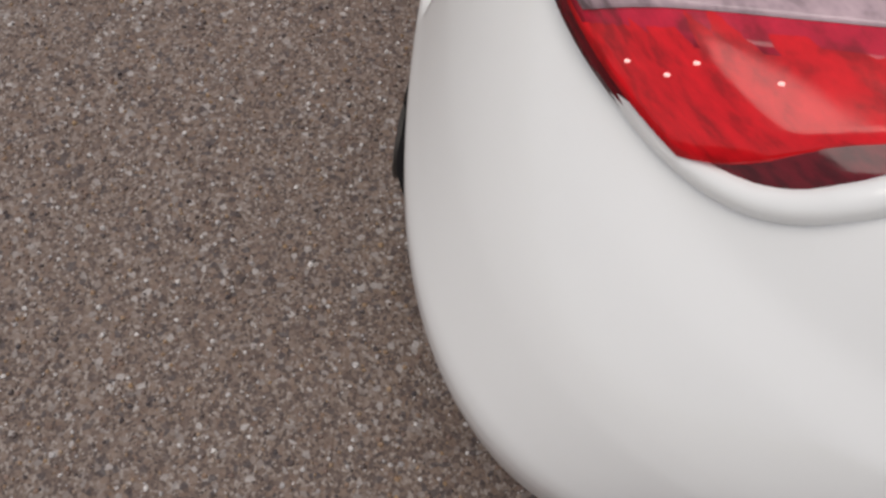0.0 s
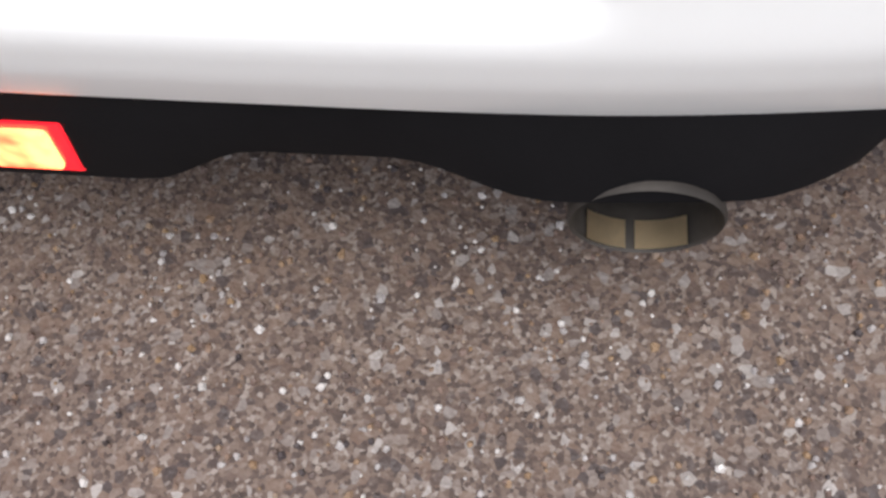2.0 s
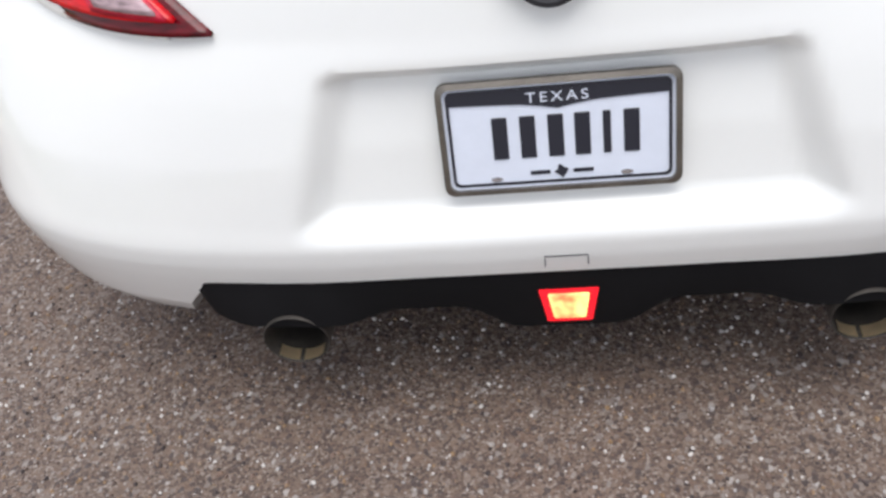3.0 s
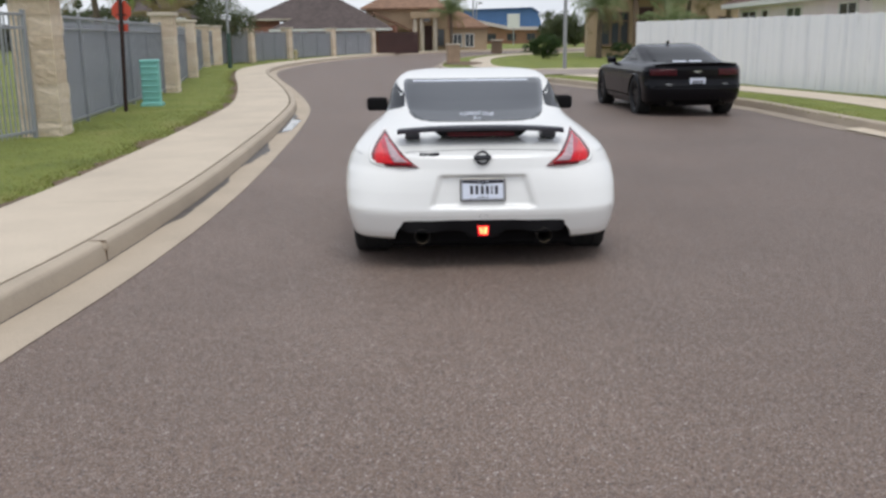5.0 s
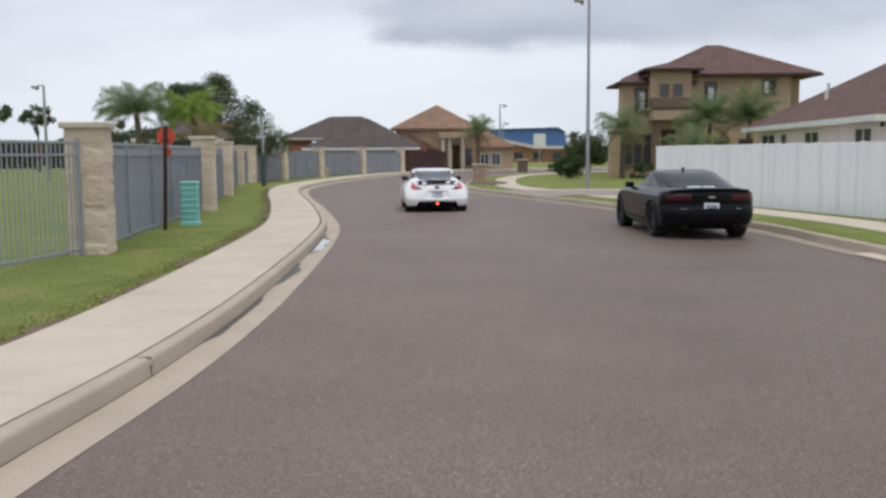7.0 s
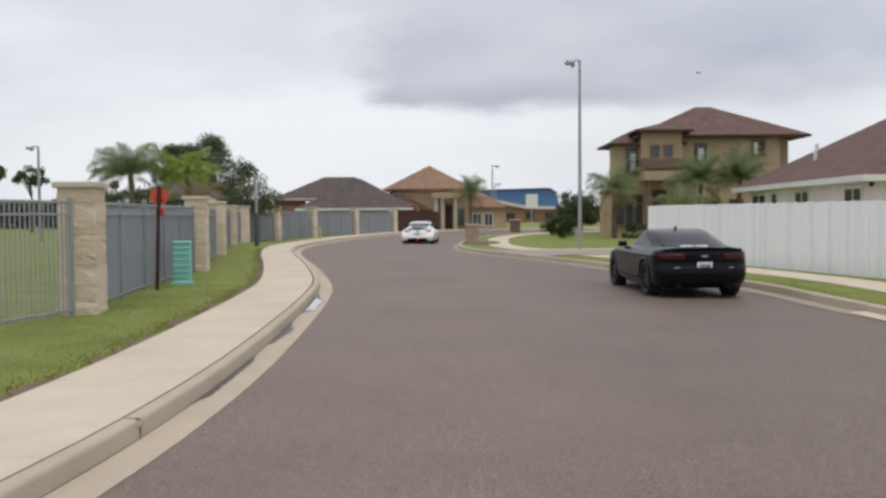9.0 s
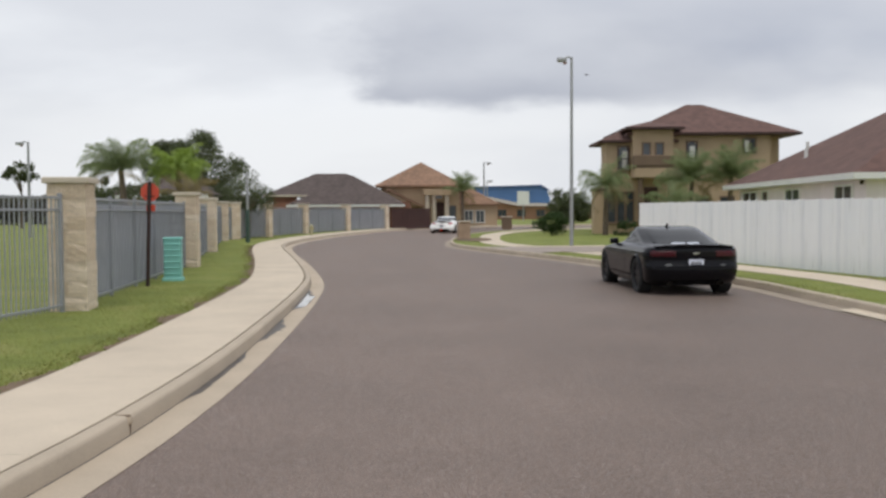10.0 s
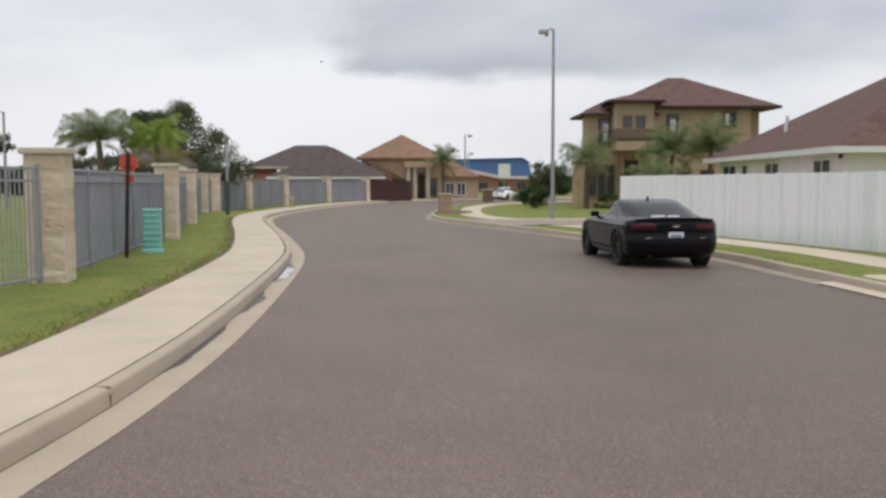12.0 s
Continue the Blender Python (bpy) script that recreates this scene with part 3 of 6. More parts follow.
build_drive("driveway", 9.6, 15.2, 5.6, 0.5, CONCRETE, "pale concrete driveway crossing the grass verge")
build_drive("driveway", 35.0, 39.3, 16.0, 1.0, DRIVE_GREY, "grey driveway between two lawns", False)
edging = box(2.9, 15.0, 39.3, 39.75, 0.0, 0.20, 0.02)
structure(obj("edging", edging, CONCRETE), "pale concrete edging between driveway and lawn", "kerb")


def build_soil_edge(line, side, d, y0, y1, seed):
    """Bare earth where the lawn meets the pavement, of uneven width."""
    fine = [p.lerp(q, k / 4) for p, q in zip(line, line[1:]) for k in range(4)]
    a, b = offset_line(fine, side * (d - 0.01)), offset_line(fine, side * (d + 0.40))
    rows = []
    for k, p in enumerate(fine):
        if y0 <= p.y <= y1:
            reach = 0.30 + 0.9 * noise.noise(Vector((p.y * 0.9, seed, 0))) + 0.5 * noise.noise(Vector((p.y * 4.0, seed, 3)))
            q = a[k].lerp(b[k], max(0.05, min(1.0, reach)))
            rows.append([Vector((a[k].x, a[k].y, 0.152)), Vector((q.x, q.y, 0.134))])
    tagged(obj("soil_edge", sheet(rows), DIRT), "bare brown earth between lawn and footpath", "earth", kind="stuff")


build_soil_edge(LEFT, -1, 1.734, -4.0, 45.0, 2)
build_soil_edge(RIGHT, 1, 2.97, 8.0, 36.0, 4)


def build_stone_chips(count, x0, x1, y0, y1, seed):
    """Single chips standing out of the road's binder, in one mesh."""
    rng = random.Random(seed)
    verts, faces = [], []
    for _ in range(count):
        x, y = rng.uniform(x0, x1), rng.uniform(y0, y1)
        t = (x + 2.5) / 9.4
        z = 0.05 * math.sin(math.pi * t) - 0.03
        r = 0.0016 + 0.0032 * rng.random() ** 2.2
        a = rng.uniform(0, 6.28)
        i = len(verts)
        ring = 5
        for k in range(ring):
            b = a + 6.283 * k / ring + rng.uniform(-0.3, 0.3)
            q = r * rng.uniform(0.75, 1.25)
            verts.append((x + q * math.cos(b), y + q * math.sin(b), z - 0.0005))
        for k in range(ring):
            b = a + 6.283 * k / ring + rng.uniform(-0.3, 0.3)
            q = r * rng.uniform(0.45, 0.75)
            verts.append((x + q * math.cos(b), y + q * math.sin(b), z + r * rng.uniform(0.4, 0.8)))
        faces.append(tuple(i + ring + k for k in range(ring)))
        faces += [(i + k, i + (k + 1) % ring, i + ring + (k + 1) % ring, i + ring + k) for k in range(ring)]
    me = bpy.data.meshes.new("stone_chips")
    me.from_pydata(verts, [], faces)
    k = Mat("stone_chip", (0.3, 0.2, 0.15), 0.55)
    k.color(k.ramp(k.island(), (0.0, (0.05, 0.04, 0.042)), (0.25, (0.14, 0.10, 0.085)), (0.5, (0.225, 0.150, 0.118)), (0.70, (0.32, 0.205, 0.11)), (0.78, (0.36, 0.33, 0.32)), (1.0, (0.72, 0.68, 0.64))))
    me.materials.append(k.m)
    tagged(new("stone_chips", me), "brown, tan and pale stone chips bedded in the asphalt", "stones", kind="stuff")


build_stone_chips(24000, -0.9, 2.1, 0.9, 2.9, 17)


# ---- cars ----
class Shell:
    """A car body given by level outlines: tables over height for tail, half width, nose."""

    def __init__(self, tail, width, nose, soft_tail, soft_nose, n_tail, n_nose=2.4, dent=None):
        self.tail, self.width, self.nose = tail, width, nose
        self.soft_tail, self.soft_nose, self.n_tail, self.n_nose = soft_tail, soft_nose, n_tail, n_nose
        self.dent = dent

    def ends(self, z):
        y0, y1, w = interp(z, self.tail), interp(z, self.nose), interp(z, self.width)
        span = y1 - y0
        return y0, y1, w, min(interp(z, self.soft_tail), 0.48 * span), min(self.soft_nose, 0.48 * span)

    def back_y(self, x, z, dents=True):
        y0, y1, w, a, _ = self.ends(z)
        u = min(1.0, abs(x) / w)
        n = interp(z, self.n_tail)
        y = y0 + a * (1 - (1 - u ** n) ** (1 / n))
        return y + (self.dent(x, z) if dents and self.dent else 0.0)

    def front_y(self, x, z):
        y0, y1, w, _, a = self.ends(z)
        u = min(1.0, abs(x) / w)
        return y1 - a * (1 - (1 - u ** self.n_nose) ** (1 / self.n_nose))

    def side_x(self, y, z):
        y0, y1, w, a, b = self.ends(z)
        if y < y0 + a:
            u = max(0.0, min(1.0, (y0 + a - y) / a))
            n = interp(z, self.n_tail)
            return w * (1 - u ** n) ** (1 / n)
        if y > y1 - b:
            u = max(0.0, min(1.0, (y - y1 + b) / b))
            return w * (1 - u ** self.n_nose) ** (1 / self.n_nose)
        return w

    def ring(self, z, n_back=200, n_side=36, n_front=50):
        y0, y1, w, a, b = self.ends(z)
        out = []
        for k in range(n_back + 1):
            x = w * math.sin(math.pi / 2 * (2 * k / n_back - 1))
            out.append(Vector((x, self.back_y(x, z), z)))
        for k in range(1, n_side):
            out.append(Vector((w, y0 + a + (y1 - b - y0 - a) * k / n_side, z)))
        for k in range(n_front + 1):
            x = w * math.sin(math.pi / 2 * (1 - 2 * k / n_front))
            out.append(Vector((x, self.front_y(x, z), z)))
        for k in range(1, n_side):
            out.append(Vector((-w, y1 - b - (y1 - b - y0 - a) * k / n_side, z)))
        return out

    def mesh(self, levels):
        bm = bmesh.new()
        rings = [[bm.verts.new(p) for p in self.ring(z)] for z in levels]
        n = len(rings[0])
        for a, b in zip(rings, rings[1:]):
            for i in range(n):
                bm.faces.new((a[i], a[(i + 1) % n], b[(i + 1) % n], b[i]))
        bm.faces.new(rings[0][::-1]), bm.faces.new(rings[-1])
        return bm

    def back_patch(self, inner, outer, z0, z1, nz=14, nx=10, proud=0.004, thick=0.012, bulge=0.0):
        """A piece that lies on the tail between two edges x(z), standing a little proud, with a closed rim."""
        bm = bmesh.new()
        top = []
        for j in range(nz + 1):
            z = z0 + (z1 - z0) * j / nz
            xa, xb = inner(z), outer(z)
            row = []
            for i in range(nx + 1):
                s = i / nx
                x = xa + (xb - xa) * s
                rise = bulge * 4 * s * (1 - s)
                row.append(Vector((x, self.back_y(x, z, False) - proud - rise, z)))
            top.append(row)
        back = [[p + Vector((0, thick, 0)) for p in row] for row in top]
        ga = [[bm.verts.new(p) for p in row] for row in top]
        gb = [[bm.verts.new(p) for p in row] for row in back]
        for j in range(nz):
            for i in range(nx):
                bm.faces.new((ga[j][i], ga[j][i + 1], ga[j + 1][i + 1], ga[j + 1][i]))
        rim_a = [ga[0][i] for i in range(nx + 1)] + [ga[j][nx] for j in range(1, nz + 1)] + [ga[nz][i] for i in range(nx - 1, -1, -1)] + [ga[j][0] for j in range(nz - 1, 0, -1)]
        rim_b = [gb[0][i] for i in range(nx + 1)] + [gb[j][nx] for j in range(1, nz + 1)] + [gb[nz][i] for i in range(nx - 1, -1, -1)] + [gb[j][0] for j in range(nz - 1, 0, -1)]
        n = len(rim_a)
        for i in range(n):
            bm.faces.new((rim_a[i], rim_a[(i + 1) % n], rim_b[(i + 1) % n], rim_b[i]))
        bmesh.ops.remove_doubles(bm, verts=bm.verts[:], dist=0.0004)
        bmesh.ops.recalc_face_normals(bm, faces=bm.faces[:])
        return bm

    def side_patch(self, side, bottom, top, y0, y1, ny=16, nz=6, proud=0.006):
        """A pane on the flank between two edges z(y)."""
        rows = []
        for j in range(nz + 1):
            row = []
            for i in range(ny + 1):
                y = y0 + (y1 - y0) * i / ny
                z = bottom(y) + (top(y) - bottom(y)) * j / nz
                row.append(Vector((side * (self.side_x(y, z) + proud), y, z)))
            rows.append(row)
        bm = sheet(rows)
        bmesh.ops.solidify(bm, geom=bm.faces[:], thickness=0.006)
        bmesh.ops.recalc_face_normals(bm, faces=bm.faces[:])
        return bm


def carve(ob, cutters):
    """Takes the cutters' shapes out of a mesh, for good."""
    made = []
    for bm in cutters:
        bmesh.ops.recalc_face_normals(bm, faces=bm.faces[:])
        c = obj("cutter", bm, [], ob.parent)
        made.append(c)
        mod = ob.modifiers.new("cut", "BOOLEAN")
        mod.operation, mod.object, mod.solver = "DIFFERENCE", c, "EXACT"
    dg = bpy.context.evaluated_depsgraph_get()
    me = bpy.data.meshes.new_from_object(ob.evaluated_get(dg))
    ob.modifiers.clear()
    ob.data = me
    for p in me.polygons:
        p.use_smooth = True
    me.set_sharp_from_angle(angle=radians(38))
    for c in made:
        bpy.data.objects.remove(c)


def car_wheel(parent, x, y, r, width, spokes, rim_mat):
    """A wheel at its axle: tyre with shoulders and tread grooves, spoked rim. Its own axis is x."""
    hub = part("wheel", lathe([(0.05, -0.02), (0.055, 0.02), (0.0, 0.022)], "X", 12), rim_mat, parent)
    hub.matrix_basis = pose(x, y, r)
    side = 1 if x > 0 else -1
    h = width / 2
    prof = [(r * 0.70, -h * 0.86), (r * 0.80, -h), (r * 0.93, -h * 0.98), (r * 0.985, -h * 0.86), (r, -h * 0.6), (r, -h * 0.36), (r * 0.975, -h * 0.34), (r * 0.975, -h * 0.26), (r, -h * 0.24), (r, h * 0.24), (r * 0.975, h * 0.26),
            (r * 0.975, h * 0.34), (r, h * 0.36), (r, h * 0.6), (r * 0.985, h * 0.86), (r * 0.93, h * 0.98), (r * 0.80, h), (r * 0.70, h * 0.86)]
    part("tyre", lathe(prof, "X", 40), RUBBER, hub, "", True)
    rim = lathe([(r * 0.71, -h * 0.85), (r * 0.66, -h * 0.7), (r * 0.62, 0), (r * 0.66, h * 0.7), (r * 0.71, h * 0.85)], "X", 36)
    face = side * h * 0.55
    for k in range(spokes):
        a = 2 * math.pi * k / spokes
        c, s = math.cos(a), math.sin(a)
        rot = Matrix.Rotation(a, 4, "X")
        b = box(face - 0.018, face + 0.018, -0.028, 0.028, 0.03, r * 0.69, 0.006)
        b.transform(rot)
        tmp = bpy.data.meshes.new("spoke")
        b.to_mesh(tmp)
        b.free()
        rim.from_mesh(tmp)
        bpy.data.meshes.remove(tmp)
    part("rim", rim, rim_mat, hub, "", False)
    return hub


def plate_frame(w, h, r, steps=5):
    """Rounded-corner outline."""
    out = []
    for cx, cz, a0 in ((w - r, h - r, 0), (-w + r, h - r, 90), (-w + r, -h + r, 180), (w - r, -h + r, 270)):
        for k in range(steps + 1):
            a = radians(a0 + 90 * k / steps)
            out.append((cx + r * math.cos(a), cz + r * math.sin(a)))
    return out


def text_mesh(body, size, depth=0.001, spacing=1.0):
    cu = bpy.data.curves.new("words", "FONT")
    cu.body, cu.size, cu.extrude, cu.align_x, cu.align_y, cu.space_character = body, size, depth, "CENTER", "CENTER", spacing
    ob = bpy.data.objects.new("words", cu)
    scene.collection.objects.link(ob)
    me = bpy.data.meshes.new_from_object(ob.evaluated_get(bpy.context.evaluated_depsgraph_get()))
    bpy.data.objects.remove(ob)
    bm = bmesh.new()
    bm.from_mesh(me)
    bm.transform(Matrix.Rotation(radians(90), 4, "X"))
    return bm


def number_plate(parent, m, bars, white, detail):
    """A plate in a thin frame; its own space has y as depth. The number is plain bars."""
    plate = part("number_plate", prism(plate_frame(0.150, 0.074, 0.012), 0.0, 0.004), white, parent, "white number plate with black bars")
    plate.matrix_basis = m
    if not detail:
        for x0, x1 in bars:
            part("bar", box(x0, x1, -0.003, 0.0, -0.03, 0.03), PLATE_BLACK, plate)
        return plate
    rim = bmesh.new()
    o, i = plate_frame(0.155, 0.078, 0.014), plate_frame(0.147, 0.071, 0.011)
    vo = [rim.verts.new((a, -0.004, b)) for a, b in o]
    vi = [rim.verts.new((a, -0.007, b)) for a, b in i]
    vb = [rim.verts.new((a, 0.006, b)) for a, b in o]
    vc = [rim.verts.new((a, 0.0, b)) for a, b in i]
    n = len(o)
    for k in range(n):
        q = (k + 1) % n
        rim.faces.new((vo[k], vo[q], vi[q], vi[k])), rim.faces.new((vb[k], vb[q], vo[q], vo[k])), rim.faces.new((vi[k], vi[q], vc[q], vc[k]))
    bmesh.ops.recalc_face_normals(rim, faces=rim.faces[:])
    part("plate_frame", rim, STEEL, plate, "chrome plate frame")
    line = bmesh.new()
    a, b = plate_frame(0.1425, 0.0665, 0.009), plate_frame(0.1385, 0.0625, 0.007)
    va, vb = [line.verts.new((p, -0.0015, q)) for p, q in a], [line.verts.new((p, -0.0015, q)) for p, q in b]
    for k in range(len(a)):
        q = (k + 1) % len(a)
        line.faces.new((va[k], va[q], vb[q], vb[k]))
    part("border", line, PLATE_BLACK, plate)
    head = prism([(-0.139, 0.064), (-0.139, 0.047), (-0.10, 0.046), (-0.05, 0.044), (-0.02, 0.040), (0.0, 0.036), (0.02, 0.040), (0.05, 0.044), (0.10, 0.046), (0.139, 0.047), (0.139, 0.064)], -0.0018, 0.0)
    part("header_band", head, PLATE_BLACK, plate)
    t = text_mesh("TEXAS", 0.019, 0.0003, 1.35)
    t.transform(Matrix.Translation((0, -0.0024, 0.0515)) @ Matrix.Diagonal((1.15, 1, 1, 1)))
    part("lettering", t, PLATE_WHITE, plate)
    for x0, x1 in bars:
        part("bar", box(x0, x1, -0.0022, 0.0, -0.030, 0.028, 0.001), PLATE_BLACK, plate)
    for x0, x1 in ((-0.040, -0.014), (0.016, 0.042)):
        part("small_bar", box(x0, x1, -0.0018, 0.0, -0.054, -0.049), PLATE_BLACK, plate)
    star = [(0.0, 0.008), (0.004, 0.004), (0.009, 0.002), (0.006, -0.003), (0.002, -0.009), (-0.002, -0.005), (-0.008, -0.001), (-0.004, 0.002), (-0.003, 0.008)]
    part("emblem", prism([(p * 1.1, q * 1.1 - 0.051) for p, q in star], -0.0019, 0.0), PLATE_BLACK, plate)
    for x in (-0.085, 0.085):
        part("screw_slot", prism([(x + 0.008 * math.cos(a), -0.058 + 0.0035 * math.sin(a)) for a in np.linspace(0, 6.0, 10)], -0.0018, 0.0), CHROME, plate)
    return plate


def coupe_dent(x, z):
    """The number plate's recess: deep under its top edge and above its lower ledge."""
    half = 0.272 + (0.655 - z) / 0.20 * 0.060
    if z < 0.425 or z > 0.68:
        return 0.0
    up = smoothstep(0.440, 0.468, z) * (1 - smoothstep(0.638, 0.670, z))
    side = 1 - smoothstep(half - 0.012, half + 0.040, abs(x))
    return 0.038 * up * side


def build_white_coupe():
    car = thing("sports_coupe", "white two-door sports coupe with dark wing and lit red fog lamp", "car", pose(CAR_X, CAR_Y, 0))
    tail = [(0.16, 0.34), (0.20, 0.20), (0.24, 0.105), (0.28, 0.082), (0.33, 0.067), (0.37, 0.056), (0.40, 0.050), (0.43, 0.050), (0.46, 0.060), (0.55, 0.085), (0.63, 0.112), (0.70, 0.140), (0.745, 0.156), (0.770, 0.166), (0.788, 0.182), (0.799, 0.210), (0.808, 0.250), (0.825, 0.310),
            (0.85, 0.39), (0.90, 0.60), (0.93, 0.735), (0.97, 0.93), (1.02, 1.13), (1.08, 1.33), (1.14, 1.52), (1.20, 1.71), (1.24, 1.86), (1.27, 2.00), (1.29, 2.12), (1.30, 2.20), (1.305, 2.26)]
    width = [(0.16, 0.875), (0.20, 0.893), (0.25, 0.912), (0.32, 0.932), (0.42, 0.952), (0.55, 0.968), (0.66, 0.970), (0.74, 0.952), (0.80, 0.915), (0.85, 0.865), (0.90, 0.805), (0.94, 0.755), (0.98, 0.725), (1.05, 0.705), (1.12, 0.690), (1.20, 0.660), (1.25, 0.620), (1.28, 0.565), (1.295, 0.49), (1.305, 0.36)]
    nose = [(0.16, 4.05), (0.30, 4.20), (0.45, 4.25), (0.58, 4.22), (0.66, 4.10), (0.72, 3.90), (0.78, 3.55), (0.83, 3.20), (0.87, 3.00), (0.95, 2.86), (1.05, 2.70), (1.15, 2.56), (1.22, 2.46), (1.27, 2.40), (1.295, 2.36), (1.305, 2.32)]
    sh = Shell(tail, width, nose, [(0.2, 0.46), (0.45, 0.52), (0.58, 0.60), (0.66, 0.68), (0.74, 0.78), (0.85, 0.80), (1.05, 0.74), (1.25, 0.52)], 0.95, [(0.2, 3.7), (0.45, 3.5), (0.60, 3.0), (0.70, 2.6), (0.9, 2.5), (1.05, 2.8), (1.20, 3.4)], 2.3, coupe_dent)
    levels = list(np.arange(0.215, 1.0, 0.0085)) + list(np.arange(1.0, 1.29, 0.014)) + [1.293, 1.30, 1.305]
    body = part("body", sh.mesh(levels), WHITE_PAINT, car, "glossy white painted body")
    skirt = [(-0.64, 0.03), (-0.608, 0.235), (-0.590, 0.285), (-0.555, 0.330), (-0.51, 0.350), (-0.45, 0.358), (-0.2, 0.366), (0.2, 0.366), (0.45, 0.358), (0.51, 0.350), (0.555, 0.330), (0.590, 0.285), (0.608, 0.235), (0.64, 0.03)]
    cuts = [prism(skirt, -0.3, 0.45)]
    for y in (0.82, 3.37):
        for s in (-1, 1):
            cuts.append(lathe([(0.0, s * 0.55), (0.365, s * 0.55), (0.365, s * 1.2), (0.0, s * 1.2)], "X", 48, None, (0, y, 0.34)))
    for bm in cuts[1:]:
        bmesh.ops.remove_doubles(bm, verts=bm.verts[:], dist=0.0001)
    carve(body, cuts)
    # dark lower fascia between the bumper's corners
    low = lambda x: 0.290 - 0.050 * (1 - smoothstep(0.070, 0.16, abs(x))) - 0.010 * smoothstep(0.26, 0.33, abs(x)) * (1 - smoothstep(0.50, 0.57, abs(x)))
    swell = lambda x: 0.024 * smoothstep(0.24, 0.36, abs(x)) * (1 - smoothstep(0.47, 0.575, abs(x)))
    rows = []
    for k in range(73):
        x = -0.590 + 1.180 * k / 72
        end = smoothstep(0.535, 0.590, abs(x))
        zl, out = low(x) + 0.030 * end, swell(x) - 0.030 * end
        yb = sh.back_y(x, 0.36, False) - 0.014
        rows.append([Vector((x, yb + 0.34, zl - 0.03)), Vector((x, yb + 0.12, zl + 0.004)), Vector((x, yb + 0.030 - out, zl)), Vector((x, yb + 0.018 - out, zl + 0.006)), Vector((x, yb + 0.016 - 0.75 * out, zl + 0.024)), Vector((x, yb + 0.016 - 0.15 * out, 0.358)), Vector((x, yb + 0.03, 0.39)), Vector((x, yb + 0.30, 0.42))])
    bm = sheet(rows)
    bmesh.ops.recalc_face_normals(bm, faces=bm.faces[:])
    part("lower_fascia", bm, BLACK_PLASTIC, car, "black plastic lower bumper fascia", True)
    part("underbody", box(-0.66, 0.66, 0.26, 4.0, 0.14, 0.31, 0.03), BLACK_PLASTIC, car)
    # exhaust tips
    for s in (-1, 1):
        tip = part("exhaust_tip", lathe([(0.046, 0.42), (0.047, 0.12), (0.049, 0.054), (0.0505, 0.046), (0.0515, 0.052), (0.052, 0.09), (0.050, 0.42)], "Y", 40, None, (s * 0.415, 0, 0.256)), SOOT, car, "round steel exhaust tip, sooty inside", True)
        part("lip", lathe([(0.0494, 0.047), (0.0505, 0.0445), (0.0520, 0.047), (0.0520, 0.051)], "Y", 40, None, (s * 0.415, 0, 0.256)), SOOT, tip, "", True)
        part("baffle", lathe([(0.0, 0.30), (0.047, 0.30)], "Y", 24, None, (s * 0.415, 0, 0.256)), BLACK_PLASTIC, tip)
        # two tan patches paint the sky's reflection on the tip's lower inside
        for a0, a1 in ((222, 262), (270, 316)):
            rr = [[Vector((s * 0.415 + 0.0475 * math.cos(radians(a0 + (a1 - a0) * i / 8)), y, 0.256 + 0.0465 * math.sin(radians(a0 + (a1 - a0) * i / 8)))) for i in range(9)] for y in (0.046, 0.053, 0.060, 0.068)]
            part("clean_patch", sheet(rr), TAN_REFLECTION, tip, "tan patch painted as the sky's reflection in the steel")
    # fog lamp
    fog = part("fog_lamp", prism([(-0.048, 0.330), (0.048, 0.330), (0.036, 0.254), (-0.036, 0.254)], 0.060, 0.14, bevel=0.006), FOG_RIM, car, "lit red trapezoid rear fog lamp")
    part("lit_lens", prism([(-0.030, 0.317), (0.030, 0.317), (0.023, 0.267), (-0.023, 0.267)], 0.0555, 0.068, bevel=0.003), FOG_CORE, fog, "glowing orange lens")
    # tow hook cover: a thin seam
    seam = bmesh.new()
    for x0, x1, z0, z1 in ((-0.030, -0.0285, 0.383, 0.402), (0.0285, 0.030, 0.383, 0.402), (-0.030, 0.030, 0.402, 0.4035)):
        y = sh.back_y(0, (z0 + z1) / 2) - 0.001
        box(x0, x1, y, y + 0.004, z0, z1, 0, seam)
    part("tow_cover_seam", seam, CHARCOAL, car)
    # deck seam above the badge
    rows = []
    for k in range(41):
        x = -0.53 + 1.06 * k / 40
        z = 0.817 - 0.016 * (x / 0.53) ** 2
        rows.append([Vector((x, sh.back_y(x, z + d) - 0.0015, z + d)) for d in (-0.0012, 0.0012)])
    part("hatch_seam", sheet(rows), CHARCOAL, car, "dark shut line of the hatch")
    # badge: a ring with a bar
    badge = part("badge", lathe([(0.037, -0.004), (0.042, -0.009), (0.048, -0.004), (0.048, 0.022), (0.037, 0.022), (0.037, -0.004)], "Y", 40), CHARCOAL, car, "dark ring badge with a cross bar", True)
    badge.matrix_basis = pose(0, 0.150, 0.778, -22)
    part("badge_bar", box(-0.058, 0.058, -0.014, 0.020, -0.013, 0.013, 0.003), CHARCOAL, badge)
    # model lettering as plain slanted bars
    for k, (x, w) in enumerate(((-0.415, 0.024), (-0.387, 0.024), (-0.356, 0.028), (-0.318, 0.044))):
        y = sh.back_y(x, 0.790)
        h = 0.011 if k < 3 else 0.015
